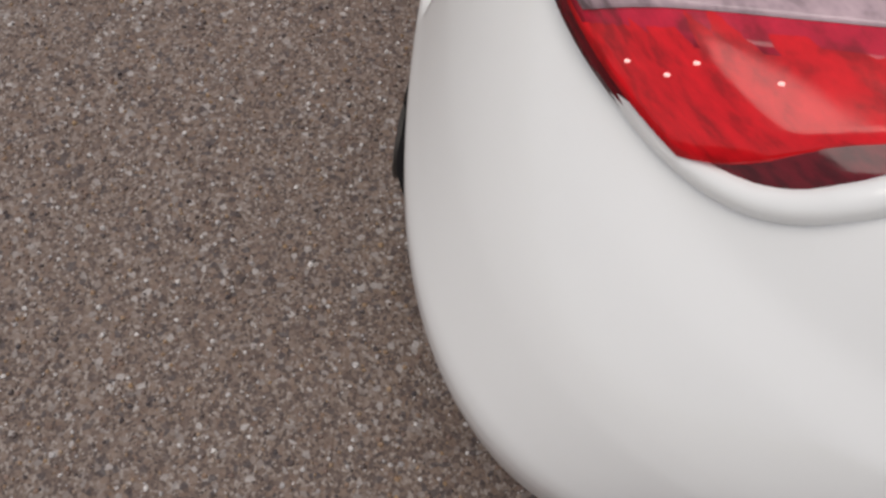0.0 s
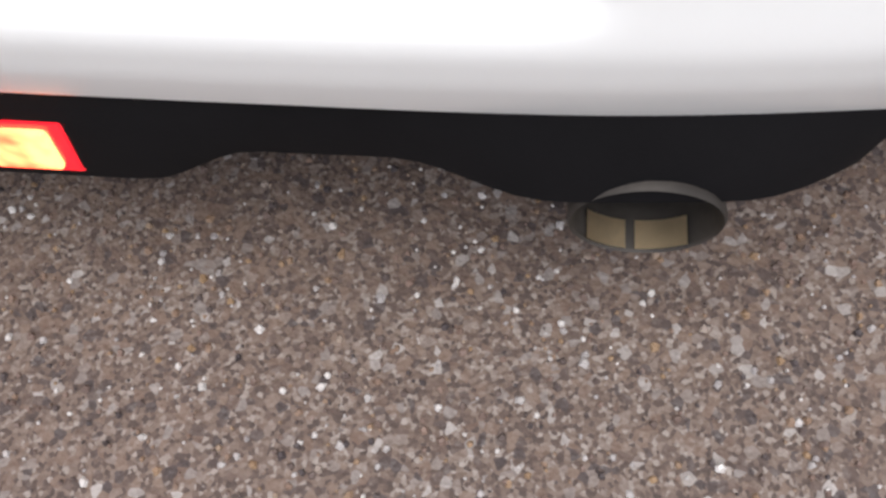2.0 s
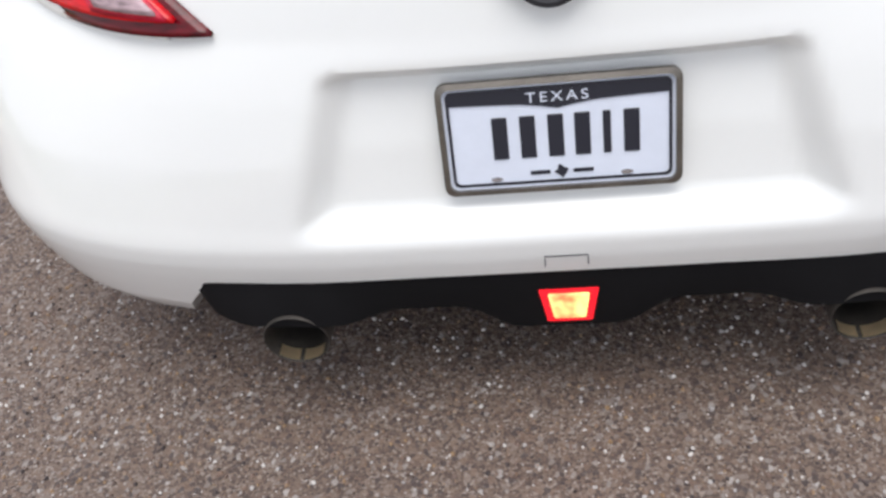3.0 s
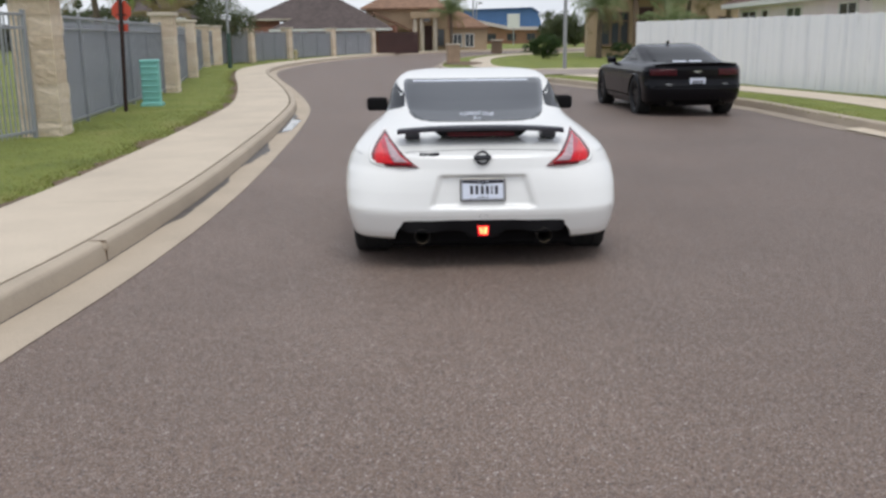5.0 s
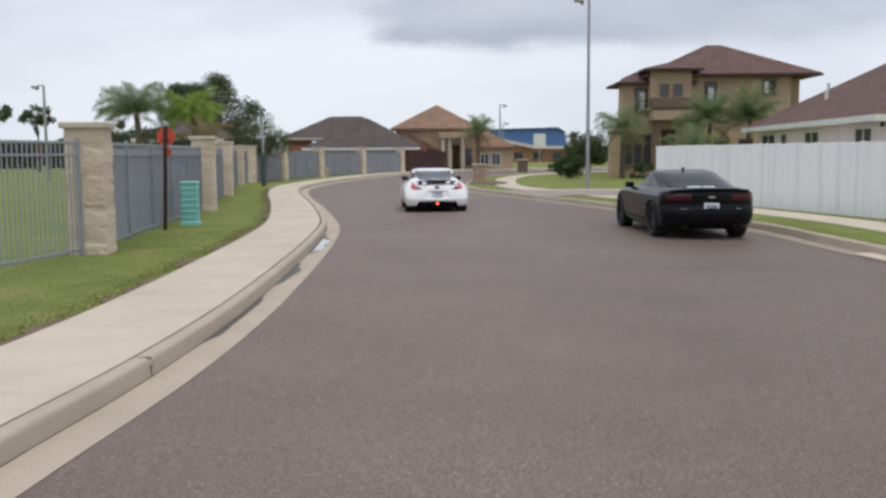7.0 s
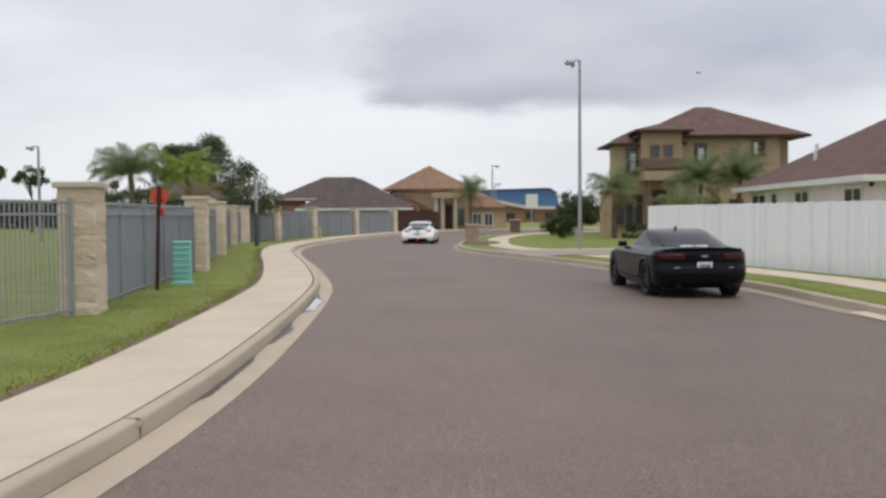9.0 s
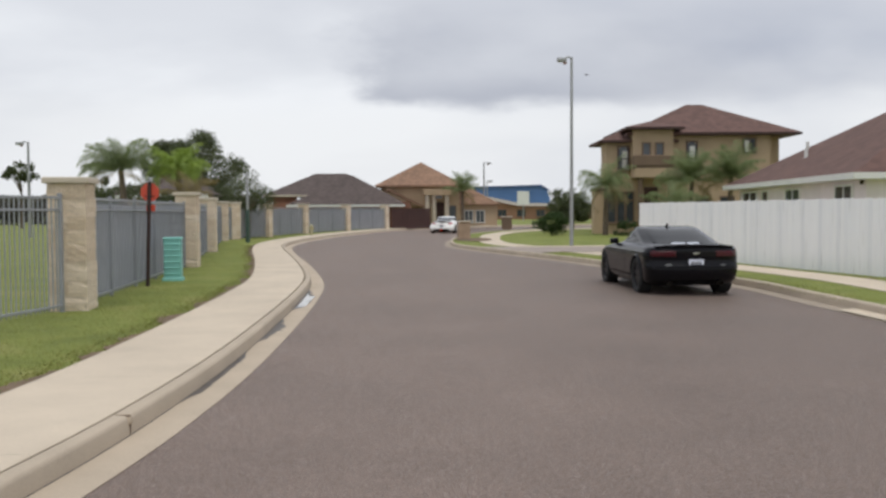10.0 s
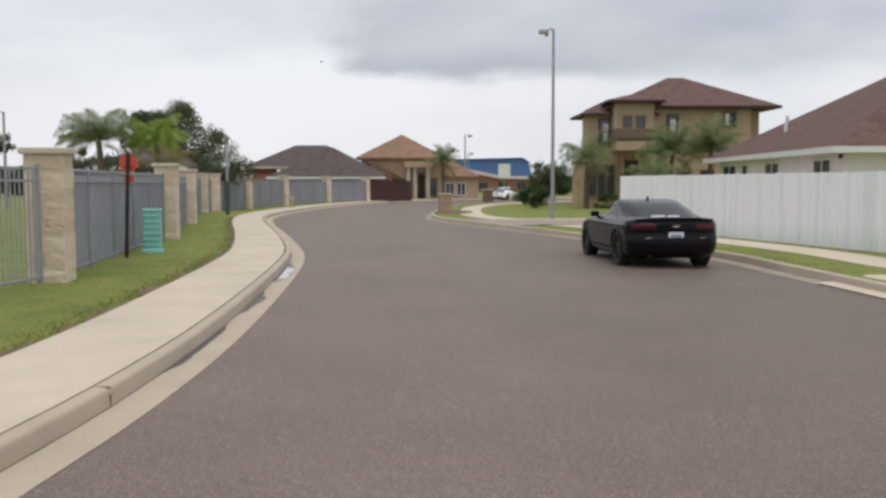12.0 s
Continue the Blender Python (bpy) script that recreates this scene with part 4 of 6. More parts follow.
        part("model_badge", prism([(x - w / 2 - 0.003, 0.792 - h), (x + w / 2 - 0.003, 0.792 - h), (x + w / 2 + 0.004, 0.792 + h), (x - w / 2 + 0.004, 0.792 + h)], y - 0.007, y + 0.006), CHARCOAL, car)
    # number plate
    lean = 16
    yp = sh.back_y(0, 0.55)
    number_plate(car, pose(0.0, yp - 0.012, 0.563, -lean), [(-0.086, -0.066), (-0.050, -0.030), (-0.014, 0.006), (0.020, 0.040), (0.056, 0.066), (0.082, 0.102)], PLATE_WHITE, True)
    # tail lamps
    for s in (-1, 1):
        z0, z1 = 0.712, 0.905
        inner = lambda z: s * (0.436 + (z - z0) / (z1 - z0) * 0.258)
        outer = lambda z: s * min(interp(z, [(0.712, 0.690), (0.716, 0.722), (0.722, 0.742), (0.730, 0.757), (0.740, 0.767), (0.752, 0.774), (0.768, 0.778), (0.785, 0.777), (0.802, 0.773), (0.82, 0.766), (0.842, 0.754), (0.865, 0.737), (0.885, 0.720), (0.905, 0.700)]), 0.80)
        edge = [(outer(z), z) for z in np.linspace(z1, z0, 40)] + [(outer(z0) + (inner(z0) - outer(z0)) * k / 8, z0) for k in range(1, 7)]
        for _ in range(10):
            edge = edge[:1] + [((a[0] + 2 * b[0] + c[0]) / 4, (a[1] + 2 * b[1] + c[1]) / 4) for a, b, c in zip(edge, edge[1:], edge[2:])] + edge[-1:]
        part("lamp_flange", tube([(x, sh.back_y(x, z, False) + 0.001, z) for x, z in edge], 0.0145, 16), WHITE_PAINT, car, "rounded white flange round the lamp", True)
        lamp = part("tail_lamp", sh.back_patch(inner, outer, z0, z1, 30, 16, 0.010, 0.04, 0.012), DEEP_RED, car, "red boomerang tail lamp with clear inset", "all")
        pin = lambda z: s * (abs(inner(z)) + 0.020)
        pout = lambda z: s * max(abs(inner(z)) + 0.022, abs(outer(z)) - 0.030)
        part("red_lens", sh.back_patch(pin, pout, 0.732, 0.885, 26, 14, 0.0245, 0.012, 0.009), RED_LENS, lamp, "ribbed bright red lens", "all")
        fa = lambda z: s * (abs(inner(z)) + 0.024)
        fb = lambda z: s * min(abs(inner(z)) + 0.072 + 0.092 * (1 - (z - 0.736) / 0.144), abs(outer(z)) - 0.034)
        part("facet", sh.back_patch(fa, fb, 0.736, 0.880, 20, 8, 0.0325, 0.010, 0.002), PINK_RED, lamp, "smooth pinkish red facet", "all")
        ca = lambda z: s * (abs(inner(z)) + 0.026)
        cb = lambda z: s * (abs(inner(z)) + 0.034 + 0.092 * (1 - (z - 0.742) / 0.136))
        part("clear_lens", sh.back_patch(ca, cb, 0.744, 0.872, 20, 8, 0.0375, 0.012, 0.002), CLEAR_LENS, lamp, "clear reversing lens", "all")
        for k in range(7):
            z = 0.750 + 0.016 * k
            x = abs(cb(z)) + 0.050 + 0.012 * (k % 2)
            if x < abs(outer(z)) - 0.03:
                part("diode", lathe([(0.0, -0.001), (0.0016, 0.0), (0.0016, 0.004)], "Y", 8, None, (s * x, sh.back_y(x, z, False) - 0.035, z)), LED, lamp)
    # spoiler
    rows = []
    for k in range(49):
        u = -1 + 2 * k / 48
        x = 0.585 * u
        sweep = 0.10 * abs(u) ** 2.2
        zc = 0.955 - 0.032 * abs(u) ** 2.5
        yb = 0.325 + sweep
        rows.append([Vector((x, yb + 0.16, zc + 0.012)), Vector((x, yb + 0.06, zc + 0.022)), Vector((x, yb, zc + 0.017)), Vector((x, yb - 0.006, zc + 0.004)), Vector((x, yb, zc - 0.012)), Vector((x, yb + 0.06, zc - 0.006)), Vector((x, yb + 0.16, zc - 0.004)), Vector((x, yb + 0.16, zc + 0.012))])
    bm = sheet(rows)
    bmesh.ops.holes_fill(bm, edges=bm.edges[:])
    bmesh.ops.recalc_face_normals(bm, faces=bm.faces[:])
    spoiler = part("spoiler", bm, WING, car, "dark grey rear wing", True)
    for s in (-1, 1):
        part("spoiler_leg", prism([(0.40, 0.935), (0.45, 0.88), (0.64, 0.85), (0.60, 0.935)], s * 0.43, s * 0.53, "X"), CHARCOAL, spoiler)
    part("spoiler_base", prism([(-0.34, 0.945), (-0.27, 0.893), (0.27, 0.893), (0.34, 0.945)], 0.385, 0.56), BLACK_PLASTIC, spoiler)
    part("high_brake_lamp", prism([(-0.235, 0.930), (-0.225, 0.899), (0.225, 0.899), (0.235, 0.930)], 0.360, 0.39), SMOKED_RED, spoiler, "dark red high brake lamp")
    # windows
    wide = lambda z: interp(z, [(0.958, 0.34), (0.963, 0.42), (0.975, 0.475), (1.00, 0.515), (1.06, 0.545), (1.15, 0.572), (1.210, 0.580), (1.226, 0.572), (1.234, 0.550)])
    part("rear_window", sh.back_patch(lambda z: -wide(z), wide, 0.958, 1.234, 44, 24, 0.006, 0.004), DARK_GLASS, car, "tinted rear window", "all")
    for body_text, size, z, wide_by, spacing in (("TOMBSTONE", 0.040, 1.002, 1.12, 1.0), ("2012", 0.024, 0.977, 1.15, 1.05)):
        t = text_mesh(body_text, size, 0.0002, spacing)
        for v in t.verts:
            x = v.co.x * wide_by
            zz = z + v.co.z * 0.62 - 0.35 * x * x * 0.9
            v.co = Vector((x, sh.back_y(x, zz, False) - 0.0085 + v.co.y, zz))
        part("sticker_lettering", t, PLATE_WHITE, car, "white sticker lettering")
    rows = [[Vector((x, sh.back_y(x, zz, False) - 0.0085, zz)) for x in np.linspace(-0.50, 0.46, 13)] for zz in (1.216, 1.225)]
    part("sticker_bar", sheet(rows), PLATE_WHITE, car, "white sticker bar")
    for s in (-1, 1):
        bot = lambda y: interp(y, [(1.35, 1.03), (1.6, 0.985), (2.0, 0.955), (2.75, 0.935)])
        top = lambda y: interp(y, [(1.35, 1.035), (1.6, 1.13), (1.9, 1.205), (2.2, 1.215), (2.45, 1.155), (2.75, 0.94)])
        part("side_window", sh.side_patch(s, bot, top, 1.37, 2.73, 22, 6, 0.004), DARK_GLASS, car)
        m = box(0, 0.19, -0.05, 0.06, -0.055, 0.065, 0.03, None, 3)
        mirror = part("door_mirror", m, BLACK_PLASTIC, car, "black door mirror", True)
        mirror.matrix_basis = pose(s * 0.755 - (0.0 if s > 0 else 0.19), 2.55, 0.975)
        part("mirror_foot", box(-0.09, 0.02, -0.03, 0.03, -0.05, -0.02, 0.008) if s > 0 else box(0.17, 0.28, -0.03, 0.03, -0.05, -0.02, 0.008), BLACK_PLASTIC, mirror)
        hd = sh.side_patch(s, lambda y: 0.62, lambda y: 0.62 + 0.13 * (4.05 - y) / 0.5, 3.55, 4.0, 8, 5, 0.006)
        part("headlamp", hd, CLEAR_LENS, car)
    fy = [[Vector((x, sh.front_y(x, z) + 0.004, z)) for x in np.linspace(-wf, wf, 15)] for z, wf in ((0.90, 0.58), (1.0, 0.58), (1.1, 0.54), (1.2, 0.48), (1.255, 0.40))]
    part("windscreen", sheet(fy), DARK_GLASS, car)
    # fuel flap ring on the right haunch
    pts = []
    for k in range(13):
        a = radians(200 + 160 * k / 12)
        y, z = 0.93 + 0.085 * math.cos(a), 0.80 + 0.05 * math.sin(a)
        pts.append(Vector((sh.side_x(y, z) + 0.001, y, z)))
    part("fuel_flap_seam", tube(pts, 0.0016, 6), CHARCOAL, car)
    # seams that run from the lamps round the haunches
    for s in (-1, 1):
        pts = []
        for k in range(16):
            x = 0.835 + (0.925 - 0.835) * k / 15
            z = 0.772 + 0.004 * k / 15
            pts.append(Vector((s * x, sh.back_y(x, z, False) - 0.0006, z)))
        part("bumper_seam", tube(pts, 0.0014, 6), CHARCOAL, car)
    wheels = [car_wheel(car, s * 0.788, y, 0.333, 0.265, 10, RIM_DARK) for y in (0.82, 3.37) for s in (-1, 1)]
    return car, wheels


def build_black_coupe():
    car = thing("muscle_car", "black two-door muscle car with dark wheels, parked at the kerb", "car", pose(4.94, 18.25, -0.02, 0, 0, 3.3))
    tail = [(0.20, 0.45), (0.26, 0.20), (0.34, 0.10), (0.45, 0.055), (0.55, 0.045), (0.62, 0.06), (0.66, 0.085), (0.72, 0.10), (0.80, 0.09), (0.90, 0.085), (0.96, 0.09), (0.985, 0.12), (1.00, 0.25), (1.01, 0.50), (1.03, 0.66), (1.10, 0.92), (1.20, 1.26), (1.28, 1.56), (1.33, 1.80), (1.36, 2.05), (1.372, 2.25)]
    width = [(0.20, 0.86), (0.28, 0.915), (0.40, 0.94), (0.55, 0.955), (0.70, 0.96), (0.80, 0.955), (0.88, 0.948), (0.94, 0.928), (0.98, 0.890), (1.005, 0.820), (1.035, 0.775), (1.12, 0.748), (1.20, 0.725), (1.28, 0.690), (1.33, 0.655), (1.36, 0.61), (1.372, 0.52)]
    nose = [(0.20, 4.60), (0.35, 4.78), (0.55, 4.83), (0.70, 4.80), (0.80, 4.70), (0.88, 4.45), (0.93, 4.0), (0.97, 3.55), (1.01, 3.35), (1.10, 3.12), (1.20, 2.86), (1.28, 2.64), (1.33, 2.48), (1.36, 2.40), (1.372, 2.36)]
    sh = Shell(tail, width, nose, [(0.2, 0.55), (1.0, 0.55)], 0.8, [(0.2, 3.2), (1.4, 3.2)], 2.8)
    levels = list(np.arange(0.20, 1.04, 0.02)) + list(np.arange(1.04, 1.36, 0.03)) + [1.365, 1.372]
    body = part("body", sh.mesh(levels), BLACK_PAINT, car, "glossy black painted body")
    cuts = []
    for y in (1.04, 3.89):
        for s in (-1, 1):
            c = lathe([(0.0, s * 0.55), (0.412, s * 0.55), (0.412, s * 1.2), (0.0, s * 1.2)], "X", 48, None, (0, y, 0.378))
            bmesh.ops.remove_doubles(c, verts=c.verts[:], dist=0.0001)
            cuts.append(c)
    cuts.append(prism([(-0.62, 0.1), (-0.56, 0.30), (-0.44, 0.33), (0.44, 0.33), (0.56, 0.30), (0.62, 0.1)], -0.3, 0.5))
    carve(body, cuts)
    part("underbody", box(-0.64, 0.64, 0.30, 4.5, 0.23, 0.36, 0.03), BLACK_PLASTIC, car)
    for s in (-1, 1):
        part("tail_lamp", sh.back_patch(lambda z: s * 0.40, lambda z: s * 0.87, 0.800, 0.915, 6, 16, 0.006, 0.02, 0.003), SMOKED_RED, car, "dark red smoked tail lamp", "all")
        part("reflector", sh.back_patch(lambda z: s * 0.50, lambda z: s * 0.60, 0.631, 0.640, 2, 4, 0.004, 0.01), GALVANISED, car)
        bot = lambda y: interp(y, [(1.55, 1.065), (2.0, 1.045), (3.25, 1.02)])
        top = lambda y: interp(y, [(1.55, 1.06), (1.9, 1.18), (2.3, 1.265), (2.6, 1.25), (2.9, 1.16), (3.25, 1.025)])
        part("side_window", sh.side_patch(s, bot, top, 1.62, 3.2, 20, 6, 0.006), DARK_GLASS, car)
        mirror = part("door_mirror", box(0, 0.19, -0.06, 0.06, -0.06, 0.07, 0.03, None, 3), BLACK_PAINT, car, "", True)
        mirror.matrix_basis = pose(s * 0.86 - (0.0 if s > 0 else 0.19), 2.95, 1.03)
        part("exhaust_tip", lathe([(0.030, 0.5), (0.034, 0.07), (0.038, 0.06), (0.038, 0.5)], "Y", 16, None, (s * 0.50, 0, 0.27)), STEEL, car)
        part("door_seam", sh.side_patch(s, lambda y: 0.42, lambda y: 0.97, 1.985, 1.995, 1, 6, 0.002), BLACK_PLASTIC, car)
        part("sill", sh.side_patch(s, lambda y: 0.34, lambda y: 0.38, 1.55, 3.35, 8, 2, 0.010), BLACK_PAINT, car)
        arch = [(1.04 + 0.425 * math.cos(radians(a)), 0.378 + 0.425 * math.sin(radians(a))) for a in range(0, 181, 12)]
        part("arch_lip", tube([(s * (sh.side_x(y, z) + 0.004), y, z) for y, z in arch], 0.020, 8), BLACK_PAINT, car, "", True)
    wide = lambda z: interp(z, [(1.03, 0.62), (1.05, 0.66), (1.15, 0.64), (1.28, 0.60), (1.33, 0.57)])
    part("rear_window", sh.back_patch(lambda z: -wide(z), wide, 1.03, 1.33, 16, 16, 0.006, 0.004), BLACK_GLASS, car, "tinted rear window", "all")
    rows = []
    for k in range(33):
        u = -1 + 2 * k / 32
        x, dy, dz = 0.775 * u, 0.10 * abs(u) ** 3, -0.030 * abs(u) ** 3
        rows.append([Vector((x, 0.34 + dy, 1.0)), Vector((x, 0.16 + dy, 1.036 + dz)), Vector((x, 0.085 + dy, 1.042 + dz)), Vector((x, 0.08 + dy, 1.026 + dz)), Vector((x, 0.11 + dy, 0.965))])
    bm = sheet(rows)
    bmesh.ops.recalc_face_normals(bm, faces=bm.faces[:])
    part("spoiler", bm, BLACK_PAINT, car, "", True)
    for x0, x1 in ((-0.30, -0.03), (0.02, 0.27)):
        rows = [[Vector((x, sh.back_y(x, zz, False) - 0.012, zz)) for x in np.linspace(x0, x1, 5)] for zz in (1.040, 1.058)]
        part("sticker_bar", sheet(rows), PLATE_WHITE, car, "white strip on the rear window")
    part("bumper_ledge", sh.back_patch(lambda z: -0.80, lambda z: 0.80, 0.575, 0.600, 2, 24, 0.012, 0.02), BLACK_PLASTIC, car)
    part("badge", prism([(-0.07, 0.865), (-0.02, 0.850), (0.0, 0.845), (0.07, 0.865), (0.07, 0.880), (-0.07, 0.880)], 0.075, 0.10), CHROME, car, "small chrome badge")
    number_plate(car, pose(0, 0.075, 0.675), [(-0.10, -0.07), (-0.055, -0.03), (-0.015, 0.01), (0.025, 0.05), (0.065, 0.10)], PLATE_WHITE, False)
    part("aerial", prism([(2.02, 1.365), (2.16, 1.365), (2.06, 1.435), (2.03, 1.43)], -0.018, 0.018, "X"), BLACK_PAINT, car)
    for y in (1.04, 3.89):
        for s in (-1, 1):
            car_wheel(car, s * 0.825, y, 0.378, 0.275, 10, RIM_DARK)
    return car


coupe, coupe_wheels = build_white_coupe()
build_black_coupe()

# ---- fence of stone pillars and steel panels ----


def stone_pillar(name="stone_pillar"):
    """A square pillar of split-faced blocks with a cast cap, 2.2 m high."""
    root = thing("fence_pillar", "square split-faced limestone fence pillar with a flat cast cap", "pillar", group="fence pillars")
    part("core", box(-0.286, 0.286, -0.286, 0.286, -0.1, 2.06), MORTAR, root)
    rng = random.Random(7)
    heights = [0.30, 0.20, 0.30, 0.20, 0.30, 0.20, 0.30, 0.22]
    meshes = {}
    for variant in range(4):
        bm = box(-0.5, 0.5, -0.5, 0.5, -0.5, 0.5)
        bmesh.ops.subdivide_edges(bm, edges=bm.edges[:], cuts=3, use_grid_fill=True)
        me = bpy.data.meshes.new("block")
        for v in bm.verts:
            v.co = Vector((v.co.x, v.co.y, v.co.z)) + 0.075 * noise.noise_vector(v.co * 4.1 + Vector((variant * 5, 0, 0))) * (0.6 if abs(v.co.z) < 0.45 else 0.25)
        bm.to_mesh(me)
        bm.free()
        me.materials.append(STONE)
        meshes[variant] = me
    z = 0.0
    for c, h in enumerate(heights):
        splits = (0.0,) if c % 2 == 0 else (-0.14, 0.14)
        for s in splits:
            w = 0.600 if len(splits) == 1 else 0.302
            ob = new("block", meshes[rng.randrange(4)])
            ob.parent = root
            ob.matrix_basis = Matrix.LocRotScale((s * 1.05, rng.uniform(-0.006, 0.006), z + h / 2), None, (w, 0.60, h - 0.003))
        z += h + 0.004
    part("cap", box(-0.36, 0.36, -0.36, 0.36, 2.06, 2.16, 0.018, None, 2), CAP, root, "cast stone cap")
    return root


def fence_panel(a, b, height, screen, base_z=0.12, step=0.11):
    """A steel panel between two plan points: rails, pickets and, where the fence is closed, a screen behind."""
    a, b = Vector((*a, 0)), Vector((*b, 0))
    length = (b - a).length
    yaw = math.degrees(math.atan2((b - a).y, (b - a).x))
    label = "grey steel picket fence panel backed by a grey screen" if screen else "open grey steel picket fence panel"
    root = thing("fence_panel", label, "fence", pose(a.x, a.y, base_z, 0, 0, yaw), "fence panels")
    for z in (0.12, height - 0.22, height - 0.03):
        part("rail", box(0, length, -0.02, 0.02, z - 0.02, z + 0.02, 0.004), FENCE_GREY, root)
    n = max(2, int(length / step))
    if n < 130:
        me = bpy.data.meshes.new("picket")
        bm = box(-0.009, 0.009, -0.009, 0.009, 0.06, height)
        bm.to_mesh(me)
        bm.free()
        me.materials.append(FENCE_GREY)
        for k in range(1, n):
            ob = new("picket", me)
            ob.parent = root
            ob.matrix_basis = pose(length * k / n, 0, 0)
    m = max(1, round(length / 2.4))
    for k in range(m + 1):
        part("post", box(length * k / m - 0.03, length * k / m + 0.03, -0.03, 0.03, -0.1, height + 0.04, 0.004), FENCE_GREY, root)
    if screen:
        rows = [[Vector((length * i / 40, 0.035 + 0.012 * math.sin(i * 1.3) * math.sin(j * 1.1), 0.08 + (height - 0.20) * j / 8)) for i in range(41)] for j in range(9)]
        bm = sheet(rows)
        bmesh.ops.solidify(bm, geom=bm.faces[:], thickness=0.006)
        part("screen", bm, FENCE_MESH, root, "grey privacy screen")
    return root


PILLARS = [(-6.07, 15.0, 7), (-7.43, 26.6, 7), (-9.40, 36.6, 9), (-12.15, 50.3, 12), (-12.25, 53.3, 40), (-11.25, 57.9, -10), (-10.2, 66.0, -14), (-8.1, 74.5, -16), (-5.55, 83.0, -20)]
first = stone_pillar()
first.matrix_world = pose(PILLARS[0][0], PILLARS[0][1], 0.12, 0, 0, PILLARS[0][2])
for x, y, yaw in PILLARS[1:]:
    copy_thing(first, pose(x, y, 0.12, 0, 0, yaw))
for (xa, ya, _), (xb, yb, _) in zip(PILLARS, PILLARS[1:]):
    fence_panel((xa - 0.02, ya + 0.32), (xb - 0.02, yb - 0.30), 1.86, True, step=0.14)
fence_panel((-6.10, 14.62), (-6.66, 11.6), 1.86, False)
fence_panel((-6.67, 11.55), (-7.6, 4.0), 1.86, False)


def concrete_pad():
    ob = obj("footing", box(-0.35, 0.35, -0.25, 0.25, -0.05, 0.03, 0.02), CONCRETE)
    ob.matrix_world = pose(-6.55, 12.0, 0.13, 0, 0, 12)
    tagged(ob, "small concrete footing under the fence", "footing")


concrete_pad()


# ---- street furniture ----
def utility_pedestal():
    root = thing("utility_pedestal", "teal ribbed plastic utility pedestal standing in the grass", "pedestal", pose(-6.30, 21.3, 0.12, 0, 0, 8))
    part("body", box(-0.19, 0.19, -0.16, 0.16, 0.0, 0.98, 0.03, None, 2), TEAL, root)
    part("base", box(-0.23, 0.23, -0.20, 0.20, -0.03, 0.10, 0.02), TEAL, root)
    part("cap", box(-0.205, 0.205, -0.175, 0.175, 0.95, 1.02, 0.025, None, 2), TEAL, root)
    for k in range(6):
        z = 0.17 + 0.135 * k
        part("rib", box(-0.203, 0.203, -0.173, 0.173, z, z + 0.035, 0.012), TEAL, root)


def road_sign():
    root = thing("road_sign", "dark leaning signpost with a faded red sign", "sign", pose(-6.38, 19.7, 0.12, 0, 2.0, 0))
    part("post", box(-0.035, 0.035, -0.03, 0.03, -0.1, 2.25, 0.006), POST_BROWN, root)
    oct_pts = [(0.205 * math.cos(radians(22.5 + 45 * k)), 2.02 + 0.205 * math.sin(radians(22.5 + 45 * k))) for k in range(8)]
    sign = part("sign_plate", prism(oct_pts, 0.034, 0.040), SIGN_RED, root, "faded red octagonal plate")
    part("sign_plate", prism([(-0.07, 1.62), (0.12, 1.62), (0.12, 1.76), (-0.07, 1.76)], 0.034, 0.040), SIGN_RED, root)
    part("bracket", box(-0.10, 0.10, 0.026, 0.034, 1.92, 1.95), POST_BROWN, root)


def hydrant():
    root = thing("fire_hydrant", "small pale yellow fire hydrant beside the kerb", "hydrant", pose(-8.9, 61.0, 0.14))
    part("barrel", lathe([(0.0, 0), (0.15, 0), (0.15, 0.05), (0.10, 0.07), (0.10, 0.52), (0.13, 0.54), (0.13, 0.58), (0.09, 0.66), (0.03, 0.72), (0.0, 0.73)], "Z", 16), YELLOW, root, "", True)
    part("nozzle", lathe([(0.0, -0.2), (0.05, -0.2), (0.05, 0.2), (0.0, 0.2)], "X", 12, None, (0, 0, 0.45)), YELLOW, root)


def street_lamp(x, y, height, arm, yaw, label, z=0.1, r=0.085):
    root = thing("street_lamp", label, "street lamp", pose(x, y, z, 0, 0, yaw), "street lamps")
    part("pole", tube([(0, 0, -0.1), (0, 0, height * 0.5), (0, 0, height)], [r, r * 0.8, r * 0.6], 14), GALVANISED, root, "", True)
    part("base_plate", box(-0.16, 0.16, -0.16, 0.16, -0.02, 0.05, 0.01), GALVANISED, root)
    part("arm", tube([(0, 0, height - 0.12), (-arm * 0.3, 0, height + 0.02), (-arm * 0.75, 0, height - 0.02)], [0.04, 0.035, 0.03], 8), GALVANISED, root, "", True)
    hd = box(-arm - 0.28, -arm * 0.62, -0.12, 0.12, height - 0.20, height - 0.02, 0.05, None, 2)
    head = part("lamp_head", hd, GALVANISED, root, "grey cobra lamp head", True)
    part("diffuser", lathe([(0.0, -0.12), (0.07, -0.09), (0.10, 0.0)], "Z", 12, None, (-arm * 0.85, 0, height - 0.20)), CLEAR_LENS, head)
    return root


